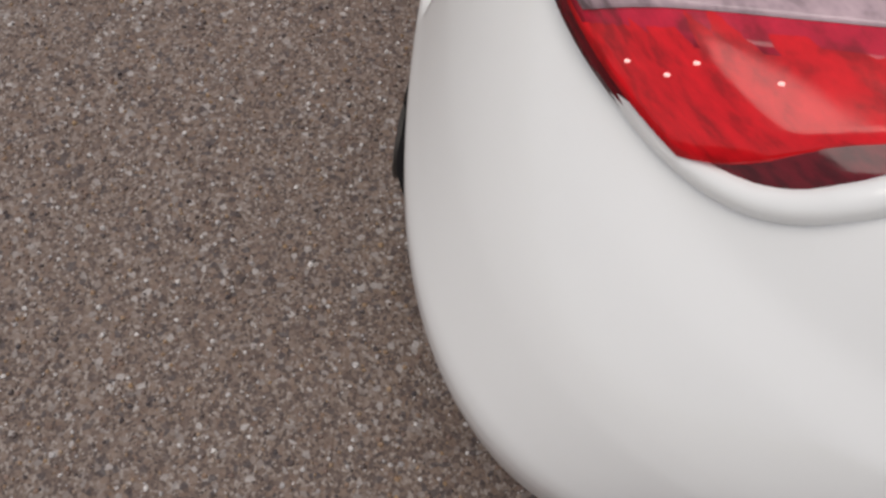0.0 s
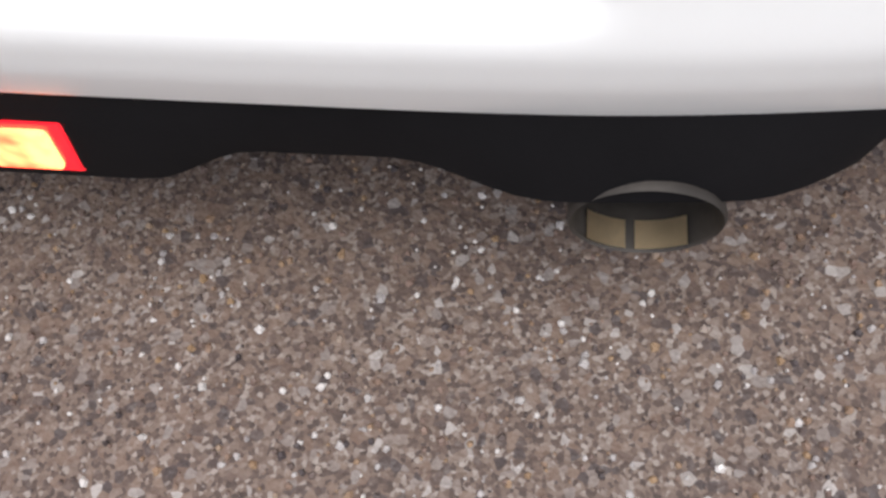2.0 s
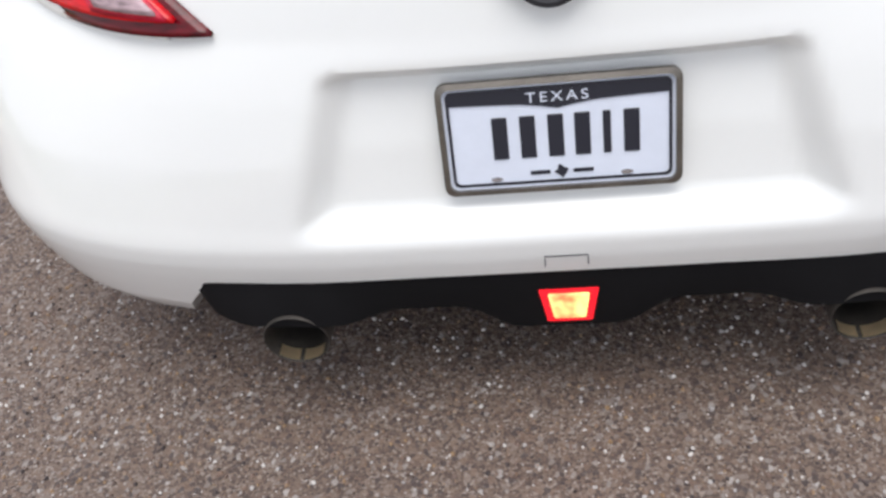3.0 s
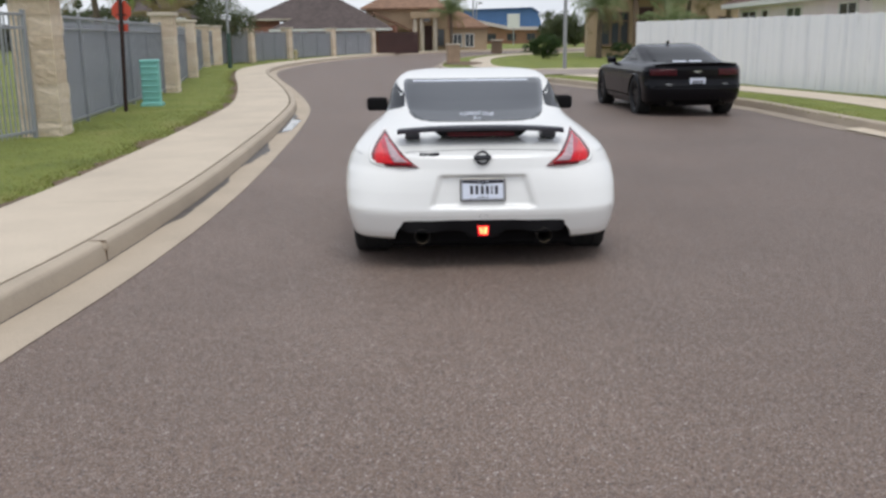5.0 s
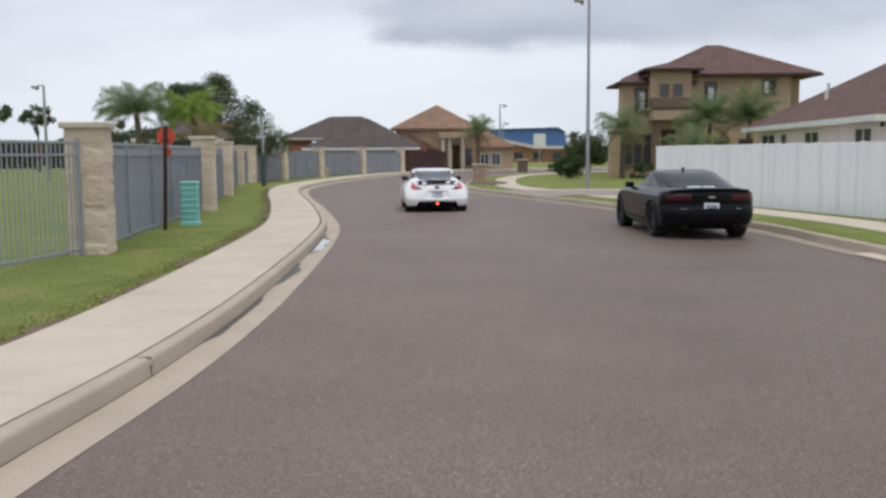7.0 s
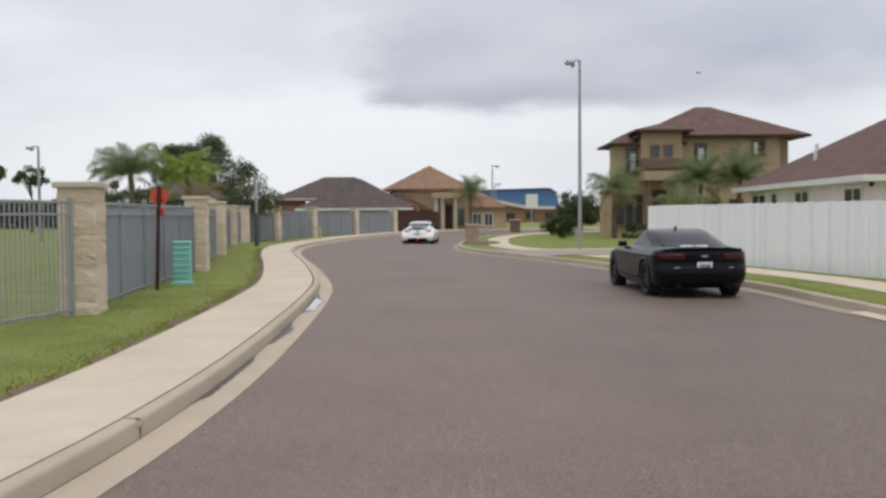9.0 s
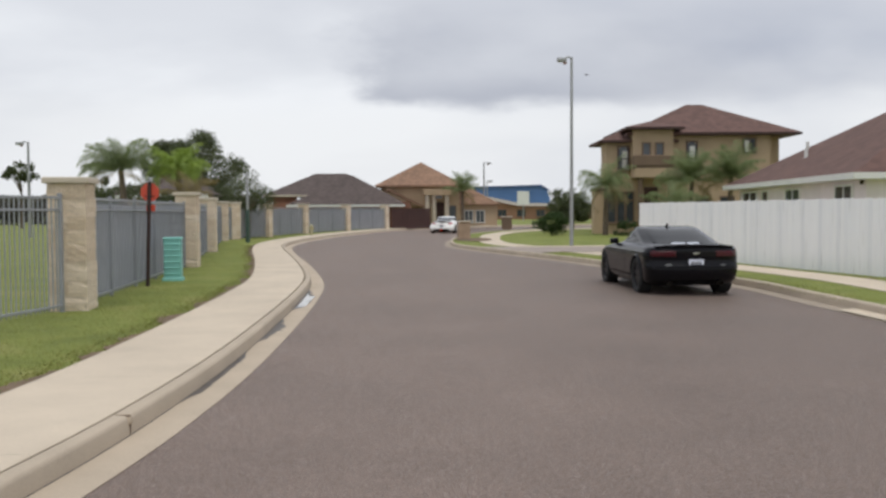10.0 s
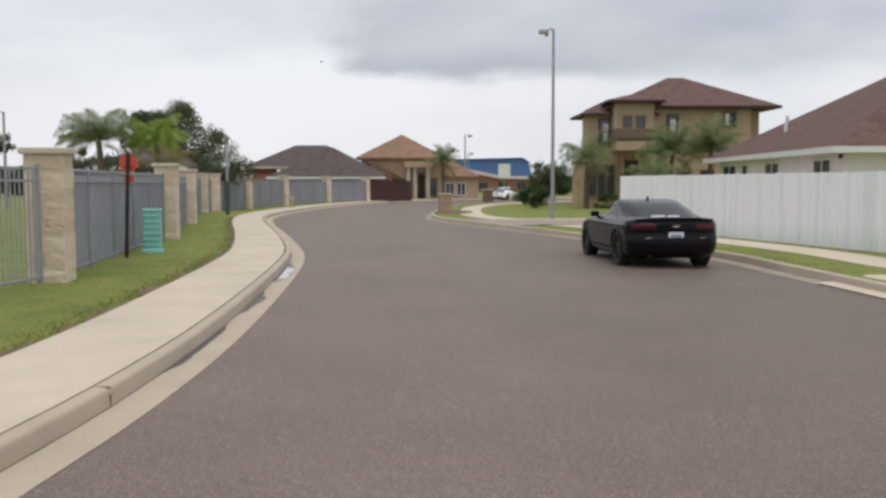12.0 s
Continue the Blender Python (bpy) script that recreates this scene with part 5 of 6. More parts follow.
def bird():
    root = thing("bird", "small dark bird gliding under the clouds", "bird", pose(30, 110, 18))
    part("body", lathe([(0.0, -0.28), (0.06, -0.16), (0.085, 0.0), (0.06, 0.16), (0.0, 0.26)], "X", 10), POST_BROWN, root, "", True)
    for s in (-1, 1):
        part("wing", prism([(-0.10, 0.0), (0.08, 0.0), (0.03, s * 0.42), (-0.06, s * 0.40)], -0.012, 0.012, "Z"), POST_BROWN, root)
    part("tail", prism([(0.20, -0.03), (0.20, 0.03), (0.38, 0.07), (0.38, -0.07)], -0.01, 0.01, "Z"), POST_BROWN, root)
    return root


utility_pedestal()
road_sign()
hydrant()
street_lamp(5.29, 39.4, 8.05, 0.34, 0, "tall galvanised street lamp standing in the lawn")
street_lamp(4.0, 100.0, 6.9, 0.5, 180, "far galvanised street lamp beside the road", 0, 0.11)
street_lamp(4.9, 113.0, 5.4, 0.4, 180, "far galvanised street lamp beside the road", 0, 0.10)
street_lamp(-27.0, 60.0, 6.3, 0.5, 0, "galvanised lamp standing in the field behind the fence", 0, 0.12)
flyer = bird()


def tall_marker():
    root = thing("marker_post", "green and pale post standing by the fence", "post", pose(-10.2, 47.5, 0.12))
    part("lower_sleeve", tube([(0, 0, -0.1), (0, 0, 1.7)], 0.11, 10), TREE_POST, root, "dark green sleeve")
    part("upper_pole", tube([(0, 0, 1.7), (0, 0, 3.6)], 0.06, 10), GALVANISED, root)


TREE_POST = worn("green_sleeve", (0.05, 0.09, 0.07), 0.15, 3, 0.7, fine=40, depth=0)
tall_marker()

# ---- white board fence ----


def board_fence():
    a, b = Vector((6.95, 33.5, 0)), Vector((12.6, 11.0, 0))
    length = (b - a).length
    root = thing("board_fence", "whitewashed vertical board fence with dirt streaks", "fence", pose(a.x, a.y, 0.13, 0, 0, math.degrees(math.atan2((b - a).y, (b - a).x))))
    for z in (0.35, 0.95, 1.55):
        part("rail", box(0, length, 0.012, 0.06, z - 0.045, z + 0.045), WHITE_WOOD, root)
    rng = random.Random(3)
    meshes = []
    for k in range(5):
        bm = box(-0.069, 0.069, -0.010, 0.010, 0.0, 1.815 + 0.004 * k, 0.003)
        me = bpy.data.meshes.new("board")
        bm.to_mesh(me)
        bm.free()
        me.materials.append(WHITE_WOOD)
        meshes.append(me)
    n = int(length / 0.142)
    for k in range(n + 1):
        ob = new("board", meshes[rng.randrange(5)])
        ob.parent = root
        ob.matrix_basis = pose(0.07 + k * 0.142, rng.uniform(-0.005, 0.005), rng.uniform(-0.004, 0.006), 0, rng.uniform(-0.25, 0.25), 0)
    for k in range(int(length / 2.4) + 1):
        part("post", box(k * 2.4 + 0.04, k * 2.4 + 0.13, 0.06, 0.15, -0.2, 1.75), WHITE_WOOD, root)


board_fence()

# ---- houses ----


def hip_roof(x0, x1, y0, y1, z, rise, over=0.6, thick=0.18, along=None):
    """A closed hipped roof over a rectangle, ridge along its longer side."""
    x0, x1, y0, y1 = x0 - over, x1 + over, y0 - over, y1 + over
    bm = bmesh.new()
    w, d = x1 - x0, y1 - y0
    along = along or ("X" if w >= d else "Y")
    if along == "X":
        k = min(d / 2, w / 2 - 0.02)
        ridge = [(x0 + k, (y0 + y1) / 2), (x1 - k, (y0 + y1) / 2)]
    else:
        k = min(w / 2, d / 2 - 0.02)
        ridge = [((x0 + x1) / 2, y0 + k), ((x0 + x1) / 2, y1 - k)]
    base = [bm.verts.new((x, y, z)) for x, y in ((x0, y0), (x1, y0), (x1, y1), (x0, y1))]
    low = [bm.verts.new((x, y, z - thick)) for x, y in ((x0, y0), (x1, y0), (x1, y1), (x0, y1))]
    r = [bm.verts.new((x, y, z + rise)) for x, y in ridge]
    if along == "X":
        faces = [(base[0], base[1], r[1], r[0]), (base[1], base[2], r[1]), (base[2], base[3], r[0], r[1]), (base[3], base[0], r[0])]
    else:
        faces = [(base[0], base[1], r[0]), (base[1], base[2], r[1], r[0]), (base[2], base[3], r[1]), (base[3], base[0], r[0], r[1])]
    for f in faces:
        bm.faces.new(f)
    for i in range(4):
        j = (i + 1) % 4
        bm.faces.new((low[i], low[j], base[j], base[i]))
    bm.faces.new(low[::-1])
    bmesh.ops.recalc_face_normals(bm, faces=bm.faces[:])
    return bm


def window_in(parent, x0, x1, z0, z1, y, frame_mat, bars=1, depth=0.12, arch=False):
    """A window on the wall that faces the street (towards -y): frame, sill, glass set back."""
    pts = [(x0, z0), (x1, z0), (x1, z1), (x0, z1)]
    if arch:
        r = (x1 - x0) / 2
        pts = [(x0, z0), (x1, z0)] + [((x0 + x1) / 2 + r * math.cos(a), z1 - r * 0.5 + 0.5 * r * math.sin(a)) for a in np.linspace(0, math.pi, 9)]
    win = part("window", prism(pts, y - 0.03, y + depth), WINDOW, parent, "dark window")
    t = 0.09
    fr = bmesh.new()
    box(x0 - t, x0, y - 0.07, y + 0.02, z0 - t, z1 + t, 0, fr), box(x1, x1 + t, y - 0.07, y + 0.02, z0 - t, z1 + t, 0, fr)
    box(x0, x1, y - 0.07, y + 0.02, z1, z1 + t, 0, fr)
    part("window_frame", fr, frame_mat, win)
    part("sill", box(x0 - t - 0.03, x1 + t + 0.03, y - 0.12, y + 0.02, z0 - t, z0, 0.01), frame_mat, win)
    for k in range(bars):
        x = x0 + (x1 - x0) * (k + 1) / (bars + 1)
        part("mullion", box(x - 0.03, x + 0.03, y - 0.06, y - 0.02, z0, z1), frame_mat, win)
    return win


def near_bungalow():
    """The house behind the board fence: a square plan under one hip roof, its long side along the fence."""
    h = thing("bungalow", "low white-walled house with a brown shingle hip roof", "house", pose(15.50, 34.4, 0, 0, 0, -2.8))
    part("wall", box(0, 17.5, 0, 17.6, 0, 2.95), WHITE_WALL, h, "white painted walls")
    roof = part("roof", hip_roof(0, 17.5, 0, 17.6, 3.02, 5.15, 0.72, 0.10), ROOF_BROWN, h, "brown shingle hip roof")
    fas = bmesh.new()
    box(-0.75, 18.25, -0.77, -0.725, 2.80, 3.03, 0, fas), box(-0.77, -0.725, -0.77, 18.35, 2.80, 3.03, 0, fas)
    part("fascia", fas, TRIM_WHITE, h, "white fascia board")
    part("soffit", box(-0.72, 18.2, -0.72, 0.0, 2.80, 2.84), TRIM_WHITE, h)
    part("soffit", box(-0.72, 0.0, 0.0, 18.2, 2.80, 2.84), TRIM_WHITE, h)
    # the long wall's windows look along -x: built facing -y and turned
    for y0, y1, z0 in ((16.7, 14.2, 1.35), (13.1, 12.2, 1.85), (9.3, 7.4, 1.35), (3.0, 1.3, 1.35)):
        w = y0 - y1
        win = window_in(h, 0, w, z0, 2.58, 0.0, TRIM_WHITE, 0 if w < 1.2 else 1)
        win.matrix_basis = pose(0, y0, 0, 0, 0, -90)
    for x0, x1 in ((3.0, 4.4), (8.0, 9.6)):
        window_in(h, x0, x1, 1.35, 2.45, 0.0, TRIM_WHITE, 1)
    for x, y, z in ((1.5, 11.2, 4.30), (2.6, 14.3, 4.85)):
        part("roof_vent", tube([(x, y, z - 0.5), (x, y, z + 0.35)], 0.09, 8), TRIM_WHITE, roof, "white vent pipe")
    lamp = part("flood_lamp", box(-0.10, 0.0, 0.25, 0.40, 2.62, 2.78, 0.02), POST_BROWN, h, "dark flood lamp at the corner")
    part("lamp_arm", tube([(0.0, 0.15, 2.74), (-0.06, 0.28, 2.74)], 0.02, 6), POST_BROWN, lamp)


def villa():
    """The two-storey house with the balcony."""
    h = thing("villa", "two-storey tan stucco house with brown hip roof and balcony", "house", pose(10.52, 61.0, 0.1))
    part("wall", box(0, 4.2, 0.6, 2.4, -0.3, 6.10), STUCCO, h, "tan stucco walls")
    part("wall", box(-0.70, 0.0, 0.9, 2.0, -0.3, 2.95), STUCCO, h, "low tan stucco side bay")
    part("wall", box(1.63, 4.27, -0.2, 4, 3.70, 6.90), STUCCO, h, "tan stucco entrance tower")
    part("wall", box(4.27, 10.84, 0.5, 9.0, -0.3, 6.58), STUCCO, h, "tan stucco walls")
    part("wall", box(10.84, 12.0, 2.2, 9.5, -0.3, 6.58), STUCCO, h, "tan stucco walls")
    part("roof", hip_roof(-0.70, 0.1, 0.9, 2.0, 2.98, 0.25, 0.12, 0.10), ROOF_BROWN, h, "brown shingle roof")
    part("roof", hip_roof(0.0, 4.2, 0.6, 4.2, 6.18, 1.0, 0.5, 0.16), ROOF_BROWN, h, "brown shingle roof")
    part("roof", hip_roof(1.63, 4.27, -0.2, 7.5, 6.98, 0.50, 0.55, 0.16), ROOF_BROWN, h, "brown shingle roof")
    part("roof", hip_roof(1.9, 12.0, 0.5, 9.5, 6.66, 2.35, 0.62, 0.18), ROOF_BROWN, h, "brown shingle hip roof")
    gutter = bmesh.new()
    box(4.9, 12.68, -0.20, -0.12, 6.48, 6.62, 0, gutter), box(1.02, 4.88, -0.83, -0.75, 6.80, 6.94, 0, gutter), box(-0.52, 1.0, 0.02, 0.10, 6.02, 6.16, 0, gutter)
    part("gutter", gutter, POST_BROWN, h, "dark brown eaves gutter")
    for x0, x1 in ((2.31, 2.71), (3.16, 3.57)):
        window_in(h, x0, x1, 5.20, 5.92, -0.2, STUCCO_DARK, 0)
    window_in(h, 0.85, 1.45, 4.25, 5.75, 0.6, GATE_BROWN, 0, 0.12, True)
    window_in(h, 5.35, 5.95, 4.50, 6.05, 0.5, GATE_BROWN, 0, 0.12, True)
    window_in(h, 9.06, 9.80, 5.35, 6.24, 0.5, STUCCO_DARK, 1)
    part("curtain", box(1.08, 1.42, 0.555, 0.565, 4.35, 5.50), TRIM_WHITE, h, "pale curtain in the arched window")
    part("curtain", box(5.50, 5.85, 0.455, 0.465, 4.60, 5.80), TRIM_WHITE, h, "pale curtain in the arched window")
    part("curtain", box(9.12, 9.40, 0.455, 0.465, 5.40, 6.18), TRIM_WHITE, h, "pale curtain in the window")
    for x in (0.80, 5.30):
        y = 0.6 if x < 2 else 0.5
        rail = part("window_rail", box(x - 0.08, x + 0.78, y - 0.30, y - 0.27, 4.95, 5.0), POST_BROWN, h, "small wrought window rail")
        for k in range(8):
            part("bar", box(x - 0.06 + 0.115 * k, x - 0.045 + 0.115 * k, y - 0.295, y - 0.28, 4.30, 4.96), POST_BROWN, rail)
        part("rail_shelf", box(x - 0.10, x + 0.80, y - 0.30, y, 4.20, 4.28), STUCCO_DARK, rail)
    for x0, x1 in ((0.17, 0.62), (0.78, 1.22), (1.38, 1.80)):
        window_in(h, x0, x1, 0.82, 2.75, 0.6, STUCCO_DARK, 0)
        part("transom", box(x0, x1, 0.52, 0.58, 2.20, 2.30), STUCCO_DARK, h)
    part("window_sill", box(0.02, 2.0, 0.42, 0.62, 0.66, 0.76, 0.02), STUCCO_DARK, h)
    for x0, x1 in ((6.0, 6.8), (7.6, 8.4)):
        window_in(h, x0, x1, 0.8, 2.4, 0.5, STUCCO_DARK, 0)
    balcony = part("balcony", box(1.55, 4.15, -1.0, -0.2, 4.32, 4.45, 0.03), STUCCO_DARK, h)
    part("parapet", box(1.55, 4.15, -1.05, -0.92, 4.45, 5.12, 0.03), STUCCO_DARK, balcony)
    part("parapet", box(1.55, 1.68, -0.92, -0.2, 4.45, 5.12, 0.03), STUCCO_DARK, balcony)
    part("balcony_beam", box(1.65, 4.10, -0.98, -0.2, 3.68, 4.32, 0.03), STUCCO, balcony)
    for x in (2.02, 4.0):
        part("porch_column", box(x - 0.14, x + 0.14, -0.85, -0.50, -0.3, 3.70, 0.04), STUCCO_DARK, h)
    part("porch_wall", box(2.2, 4.25, 0.48, 0.60, -0.3, 3.70), STUCCO, h)
    part("door", box(2.48, 3.40, 0.40, 0.48, 0.0, 3.1, 0.02), GATE_BROWN, h, "dark wooden entrance door")
    part("porch_step", box(1.8, 4.3, -1.0, 0.6, -0.3, 0.06, 0.02), CAP, h)


def gabled_far_house():
    """The tan-roofed house with a portico at the end of the road."""
    h = thing("portico_house", "tan stucco house with a pyramid roof and columned portico", "house", pose(-6.9, 97.0, 0))
    part("wall", box(0, 8.2, 0, 9, -0.2, 4.3), STUCCO, h, "tan stucco walls")
    part("roof", hip_roof(0, 8.2, 0, 8.4, 4.4, 2.6, 0.55), ROOF_TAN, h, "tan shingle pyramid roof")
    gable = part("gable", prism([(0.2, 2.2), (4.4, 2.2), (1.0, 3.9)], -1.2, 0.2), STUCCO, h)
    part("roof", prism([(-0.1, 2.9), (0.9, 4.05), (4.6, 2.2), (4.6, 2.0), (0.9, 3.8), (-0.1, 2.7)], -1.4, 0.2), ROOF_TAN, h)
    for x in (4.9, 5.6, 6.9):
        part("column", tube([(x, -1.5, -0.2), (x, -1.5, 3.4)], 0.22, 12), CAP, h)
    part("lintel", box(4.5, 7.4, -1.8, 0, 3.3, 3.9, 0.03), STUCCO, h)
    part("door", box(5.7, 6.6, -0.1, 0.05, 0, 2.6), GATE_BROWN, h)
    window_in(h, 1.3, 2.4, 0.6, 1.9, 0.0, STUCCO_DARK, 1)
    window_in(h, 7.2, 7.8, 0.6, 2.2, 0.0, STUCCO_DARK, 0)
    window_in(h, 5.8, 6.4, 3.0, 3.25, -1.8, STUCCO_DARK, 0)
    part("wing", box(8.2, 12.2, 0.8, 7, -0.2, 2.4), STUCCO, h, "low tan side wing")
    part("wing_roof", hip_roof(5.6, 12.0, 0.8, 7.8, 2.45, 2.1, 0.4), ROOF_TAN, h)
    window_in(h, 8.8, 9.6, 0.5, 1.7, 0.8, TRIM_WHITE, 1), window_in(h, 10.0, 10.8, 0.5, 1.7, 0.8, TRIM_WHITE, 1)


def low_fence_house():
    """The low house behind the palms and the steel fence."""
    h = thing("low_house", "low grey-walled house with a brown roof behind palms", "house", pose(-19.4, 54.0, 0))
    part("wall", box(0, 5.2, 0, 7, -0.2, 2.7), STUCCO, h, "plain stucco walls")
    part("roof", hip_roof(0, 5.2, 0, 7, 2.75, 1.2, 0.45), ROOF_GREY, h, "grey-brown shingle roof")
    part("fascia", box(-0.45, 5.65, -0.50, -0.455, 2.55, 2.75), TRIM_WHITE, h)


def brown_far_house():
    h = thing("brick_house", "red brick house with a grey-brown hip roof behind the fence", "house", pose(-18.2, 90.0, 0))
    part("wall", box(0, 14.5, 0, 11, -0.2, 2.6), BRICK_RED, h, "red brick walls")
    part("roof", hip_roof(1.0, 11.9, 0.4, 8.2, 3.35, 2.2, 0.5), ROOF_GREY, h, "grey-brown shingle roof")
    part("roof", hip_roof(3.6, 13.6, -1.4, 11, 2.35, 3.0, 0.6), ROOF_GREY, h, "grey-brown shingle roof")
    part("fascia", box(2.98, 14.22, -2.06, -2.01, 2.14, 2.34), TRIM_WHITE, h)
    part("fascia", box(0.48, 5.0, -0.16, -0.11, 3.16, 3.34), CAP, h)
    part("wall", box(0.6, 3.6, 0.4, 0.6, -0.2, 3.2), BRICK_RED, h)
    for x in (6.2, 7.0):
        part("roof_vent", box(x, x + 0.4, 2.5, 2.9, 4.25, 4.6, 0.03), POST_BROWN, h)


def blue_hall():
    h = thing("blue_hall", "large blue sheet-metal hall with a curved roof end", "building", pose(5.0, 200.0, 0))
    part("wall", prism([(0, 0), (17.2, 0), (17.2, 4.2), (16.6, 5.9), (15.2, 6.9), (0.0, 6.6)], 0, 25), BLUE_METAL, h, "blue sheet-metal walls")
    part("roof", prism([(-0.3, 6.6), (15.2, 6.95), (16.8, 5.95), (17.0, 6.1), (15.3, 7.2), (-0.3, 6.85)], -0.4, 25.4), worn("blue_roof_edge", (0.03, 0.08, 0.24), 0.1, 0.3, 0.5, fine=5, depth=0), h)
    for k in range(8):
        part("pilaster", box(1.0 + 2 * k, 1.12 + 2 * k, -0.08, 0.0, 0, 6.3), BLUE_METAL, h)


def orange_hall():
    h = thing("low_store", "low orange-walled store with a pale metal roof", "building", pose(4.5, 165.0, 0))
    part("wall", prism([(-0.6, -0.2), (22, -0.2), (22, 2.35), (8.2, 2.55), (-0.6, 4.45)], 0, 12), ORANGE_WALL, h, "orange rendered walls")
    part("roof", prism([(-1.0, 4.45), (8.2, 2.50), (22.5, 2.30), (22.5, 2.75), (8.2, 3.05), (-1.0, 5.0)], -0.6, 12.5), worn("pale_metal_roof", (0.66, 0.58, 0.55), 0.1, 0.4, 0.6, fine=8, depth=0), h)
    for k in range(6):
        window_in(h, 1.2 + 3.4 * k, 2.6 + 3.4 * k, 0.7, 1.8, 0.0, STUCCO_DARK, 1)
    sg = thing("white_sign_board", "blank white sign board on a post", "sign", pose(11.5, 140.0, 0))
    part("board", box(-0.9, 0.9, -0.05, 0.05, 2.6, 4.6, 0.02), TRIM_WHITE, sg)
    part("post", box(-0.08, 0.08, -0.06, 0.06, -0.1, 2.6), GALVANISED, sg)


def brown_gate():
    g = thing("sliding_gate", "dark brown boarded gate beside the last fence pillar", "gate", pose(-5.0, 83.6, 0.0, 0, 0, 38))
    for k in range(22):
        part("board", box(0.02 + 0.2 * k, 0.2 + 0.2 * k, -0.015, 0.015, 0.1, 1.95, 0.004), GATE_BROWN, g)
    for z in (0.35, 1.6):
        part("rail", box(0, 4.4, 0.015, 0.06, z - 0.05, z + 0.05), GATE_BROWN, g)


def entry_wall():
    w = thing("entrance_wall", "low brick entrance wall stub in a bare bed", "wall", pose(0.95, 52.0, 0.1, 0, 0, 8))
    part("wall", box(-0.33, 0.33, -0.28, 0.28, -0.1, 0.98, 0.02), worn("tan_brick", (0.40, 0.29, 0.20), 0.2, 3, 0.9, fine=20, depth=0.004), w)
    part("coping", box(-0.38, 0.38, -0.33, 0.33, 0.98, 1.06, 0.02), CAP, w)
    bed = bmesh.new()
    bmesh.ops.create_circle(bed, cap_ends=True, segments=24, radius=1.0)
    for v in bed.verts:
        v.co = Vector((v.co.x * 1.0, v.co.y * 3.2, 0.05))
    ob = obj("flower_bed", bed, DIRT)
    ob.matrix_world = pose(1.45, 50.4, 0.115)
    tagged(ob, "bare red-brown earth bed round the wall stub", "flower bed", kind="stuff")
    s = thing("brick_pier", "small brown brick pier in the lawn", "pier", pose(5.4, 84.0, 0))
    part("pier", box(-0.45, 0.45, -0.3, 0.3, -0.1, 1.1, 0.02), STUCCO_DARK, s)
    part("coping", box(-0.52, 0.52, -0.36, 0.36, 1.1, 1.2, 0.02), CAP, s)


near_bungalow()
villa()
gabled_far_house()
low_fence_house()
brown_far_house()
blue_hall()
orange_hall()
brown_gate()
entry_wall()

# ---- plants ----


def palm(x, y, trunk_h, spread, count, green, label, seed, lean=0.0, droop=1.0, z=0.1, thick=0.16, dead=4, up=0.75):
    """A feather palm: ringed trunk and arching fronds of many narrow leaflets."""
    rng = random.Random(seed)
    root = thing("palm_tree", label, "palm tree", pose(x, y, z, 0, 0, rng.uniform(0, 360)))
    pts, rad = [], []
    for k in range(14):
        t = k / 13
        pts.append((lean * t * t, 0.0, -0.1 + (trunk_h + 0.1) * t))
        rad.append(thick * (1.25 - 0.5 * t) * (1.0 if k % 2 else 0.93))
    part("trunk", tube(pts, rad, 12), BARK, root, "", True)

    def frond(verts, faces, a, lift, length, n=26):
        c, s = math.cos(a), math.sin(a)
        side = Vector((-s, c, 0))
        p = Vector((lean, 0, trunk_h - 0.05))
        bend = (0.40 + 0.85 * rng.random()) * droop
        step = length / n
        for k in range(n):
            t = k / (n - 1)
            e = lift - bend * t ** 1.4 * 1.3
            way = Vector((c * math.cos(e), s * math.cos(e), math.sin(e)))
            prev, p = p, p + way * step
            i = len(verts)
            w = 0.018 * (1.1 - t)
            verts += [prev - side * w, prev + side * w, p + side * w, p - side * w]
            faces.append((i, i + 1, i + 2, i + 3))
            if t < 0.10:
                continue
            ll = length * 0.33 * math.sin(math.pi * min(1, 0.10 + 0.86 * t)) ** 0.5
            for sgn in (-1, 1):
                for extra in (0.0, 0.33, 0.66):
                    q = prev.lerp(p, extra)
                    l = ll * rng.uniform(0.7, 1.1)
                    mid = q + side * sgn * l * rng.uniform(0.30, 0.50) + way * l * rng.uniform(0.25, 0.45) + Vector((0, 0, l * rng.uniform(-0.15, 0.12)))
                    tip = mid + side * sgn * l * rng.uniform(0.05, 0.25) + way * l * 0.2 + Vector((0, 0, -l * rng.uniform(0.35, 0.7)))
                    base = way * 0.0055 * length / 2
                    i = len(verts)
                    verts += [q - base, q + base, mid + base * 1.3, mid - base * 1.3, tip]
                    faces += [(i, i + 1, i + 2, i + 3), (i + 3, i + 2, i + 4)]

    def leaf_mesh(name, total, mat, lo, hi, lab=""):
        verts, faces = [], []
        for k in range(total):
            frond(verts, faces, rng.uniform(0, 6.28), rng.uniform(lo, hi), spread * rng.uniform(0.8, 1.1))
        me = bpy.data.meshes.new(name)
        me.from_pydata(verts, [], faces)
        me.materials.append(mat)
        ob = new(name, me)
        ob.parent = root
        if lab:
            ob["label"] = lab
    leaf_mesh("crown", count, green, up, 1.56)
    if dead:
        leaf_mesh("dead_fronds", dead, DRY_LEAF, -0.5, 0.4, "dry hanging fronds")
    return root


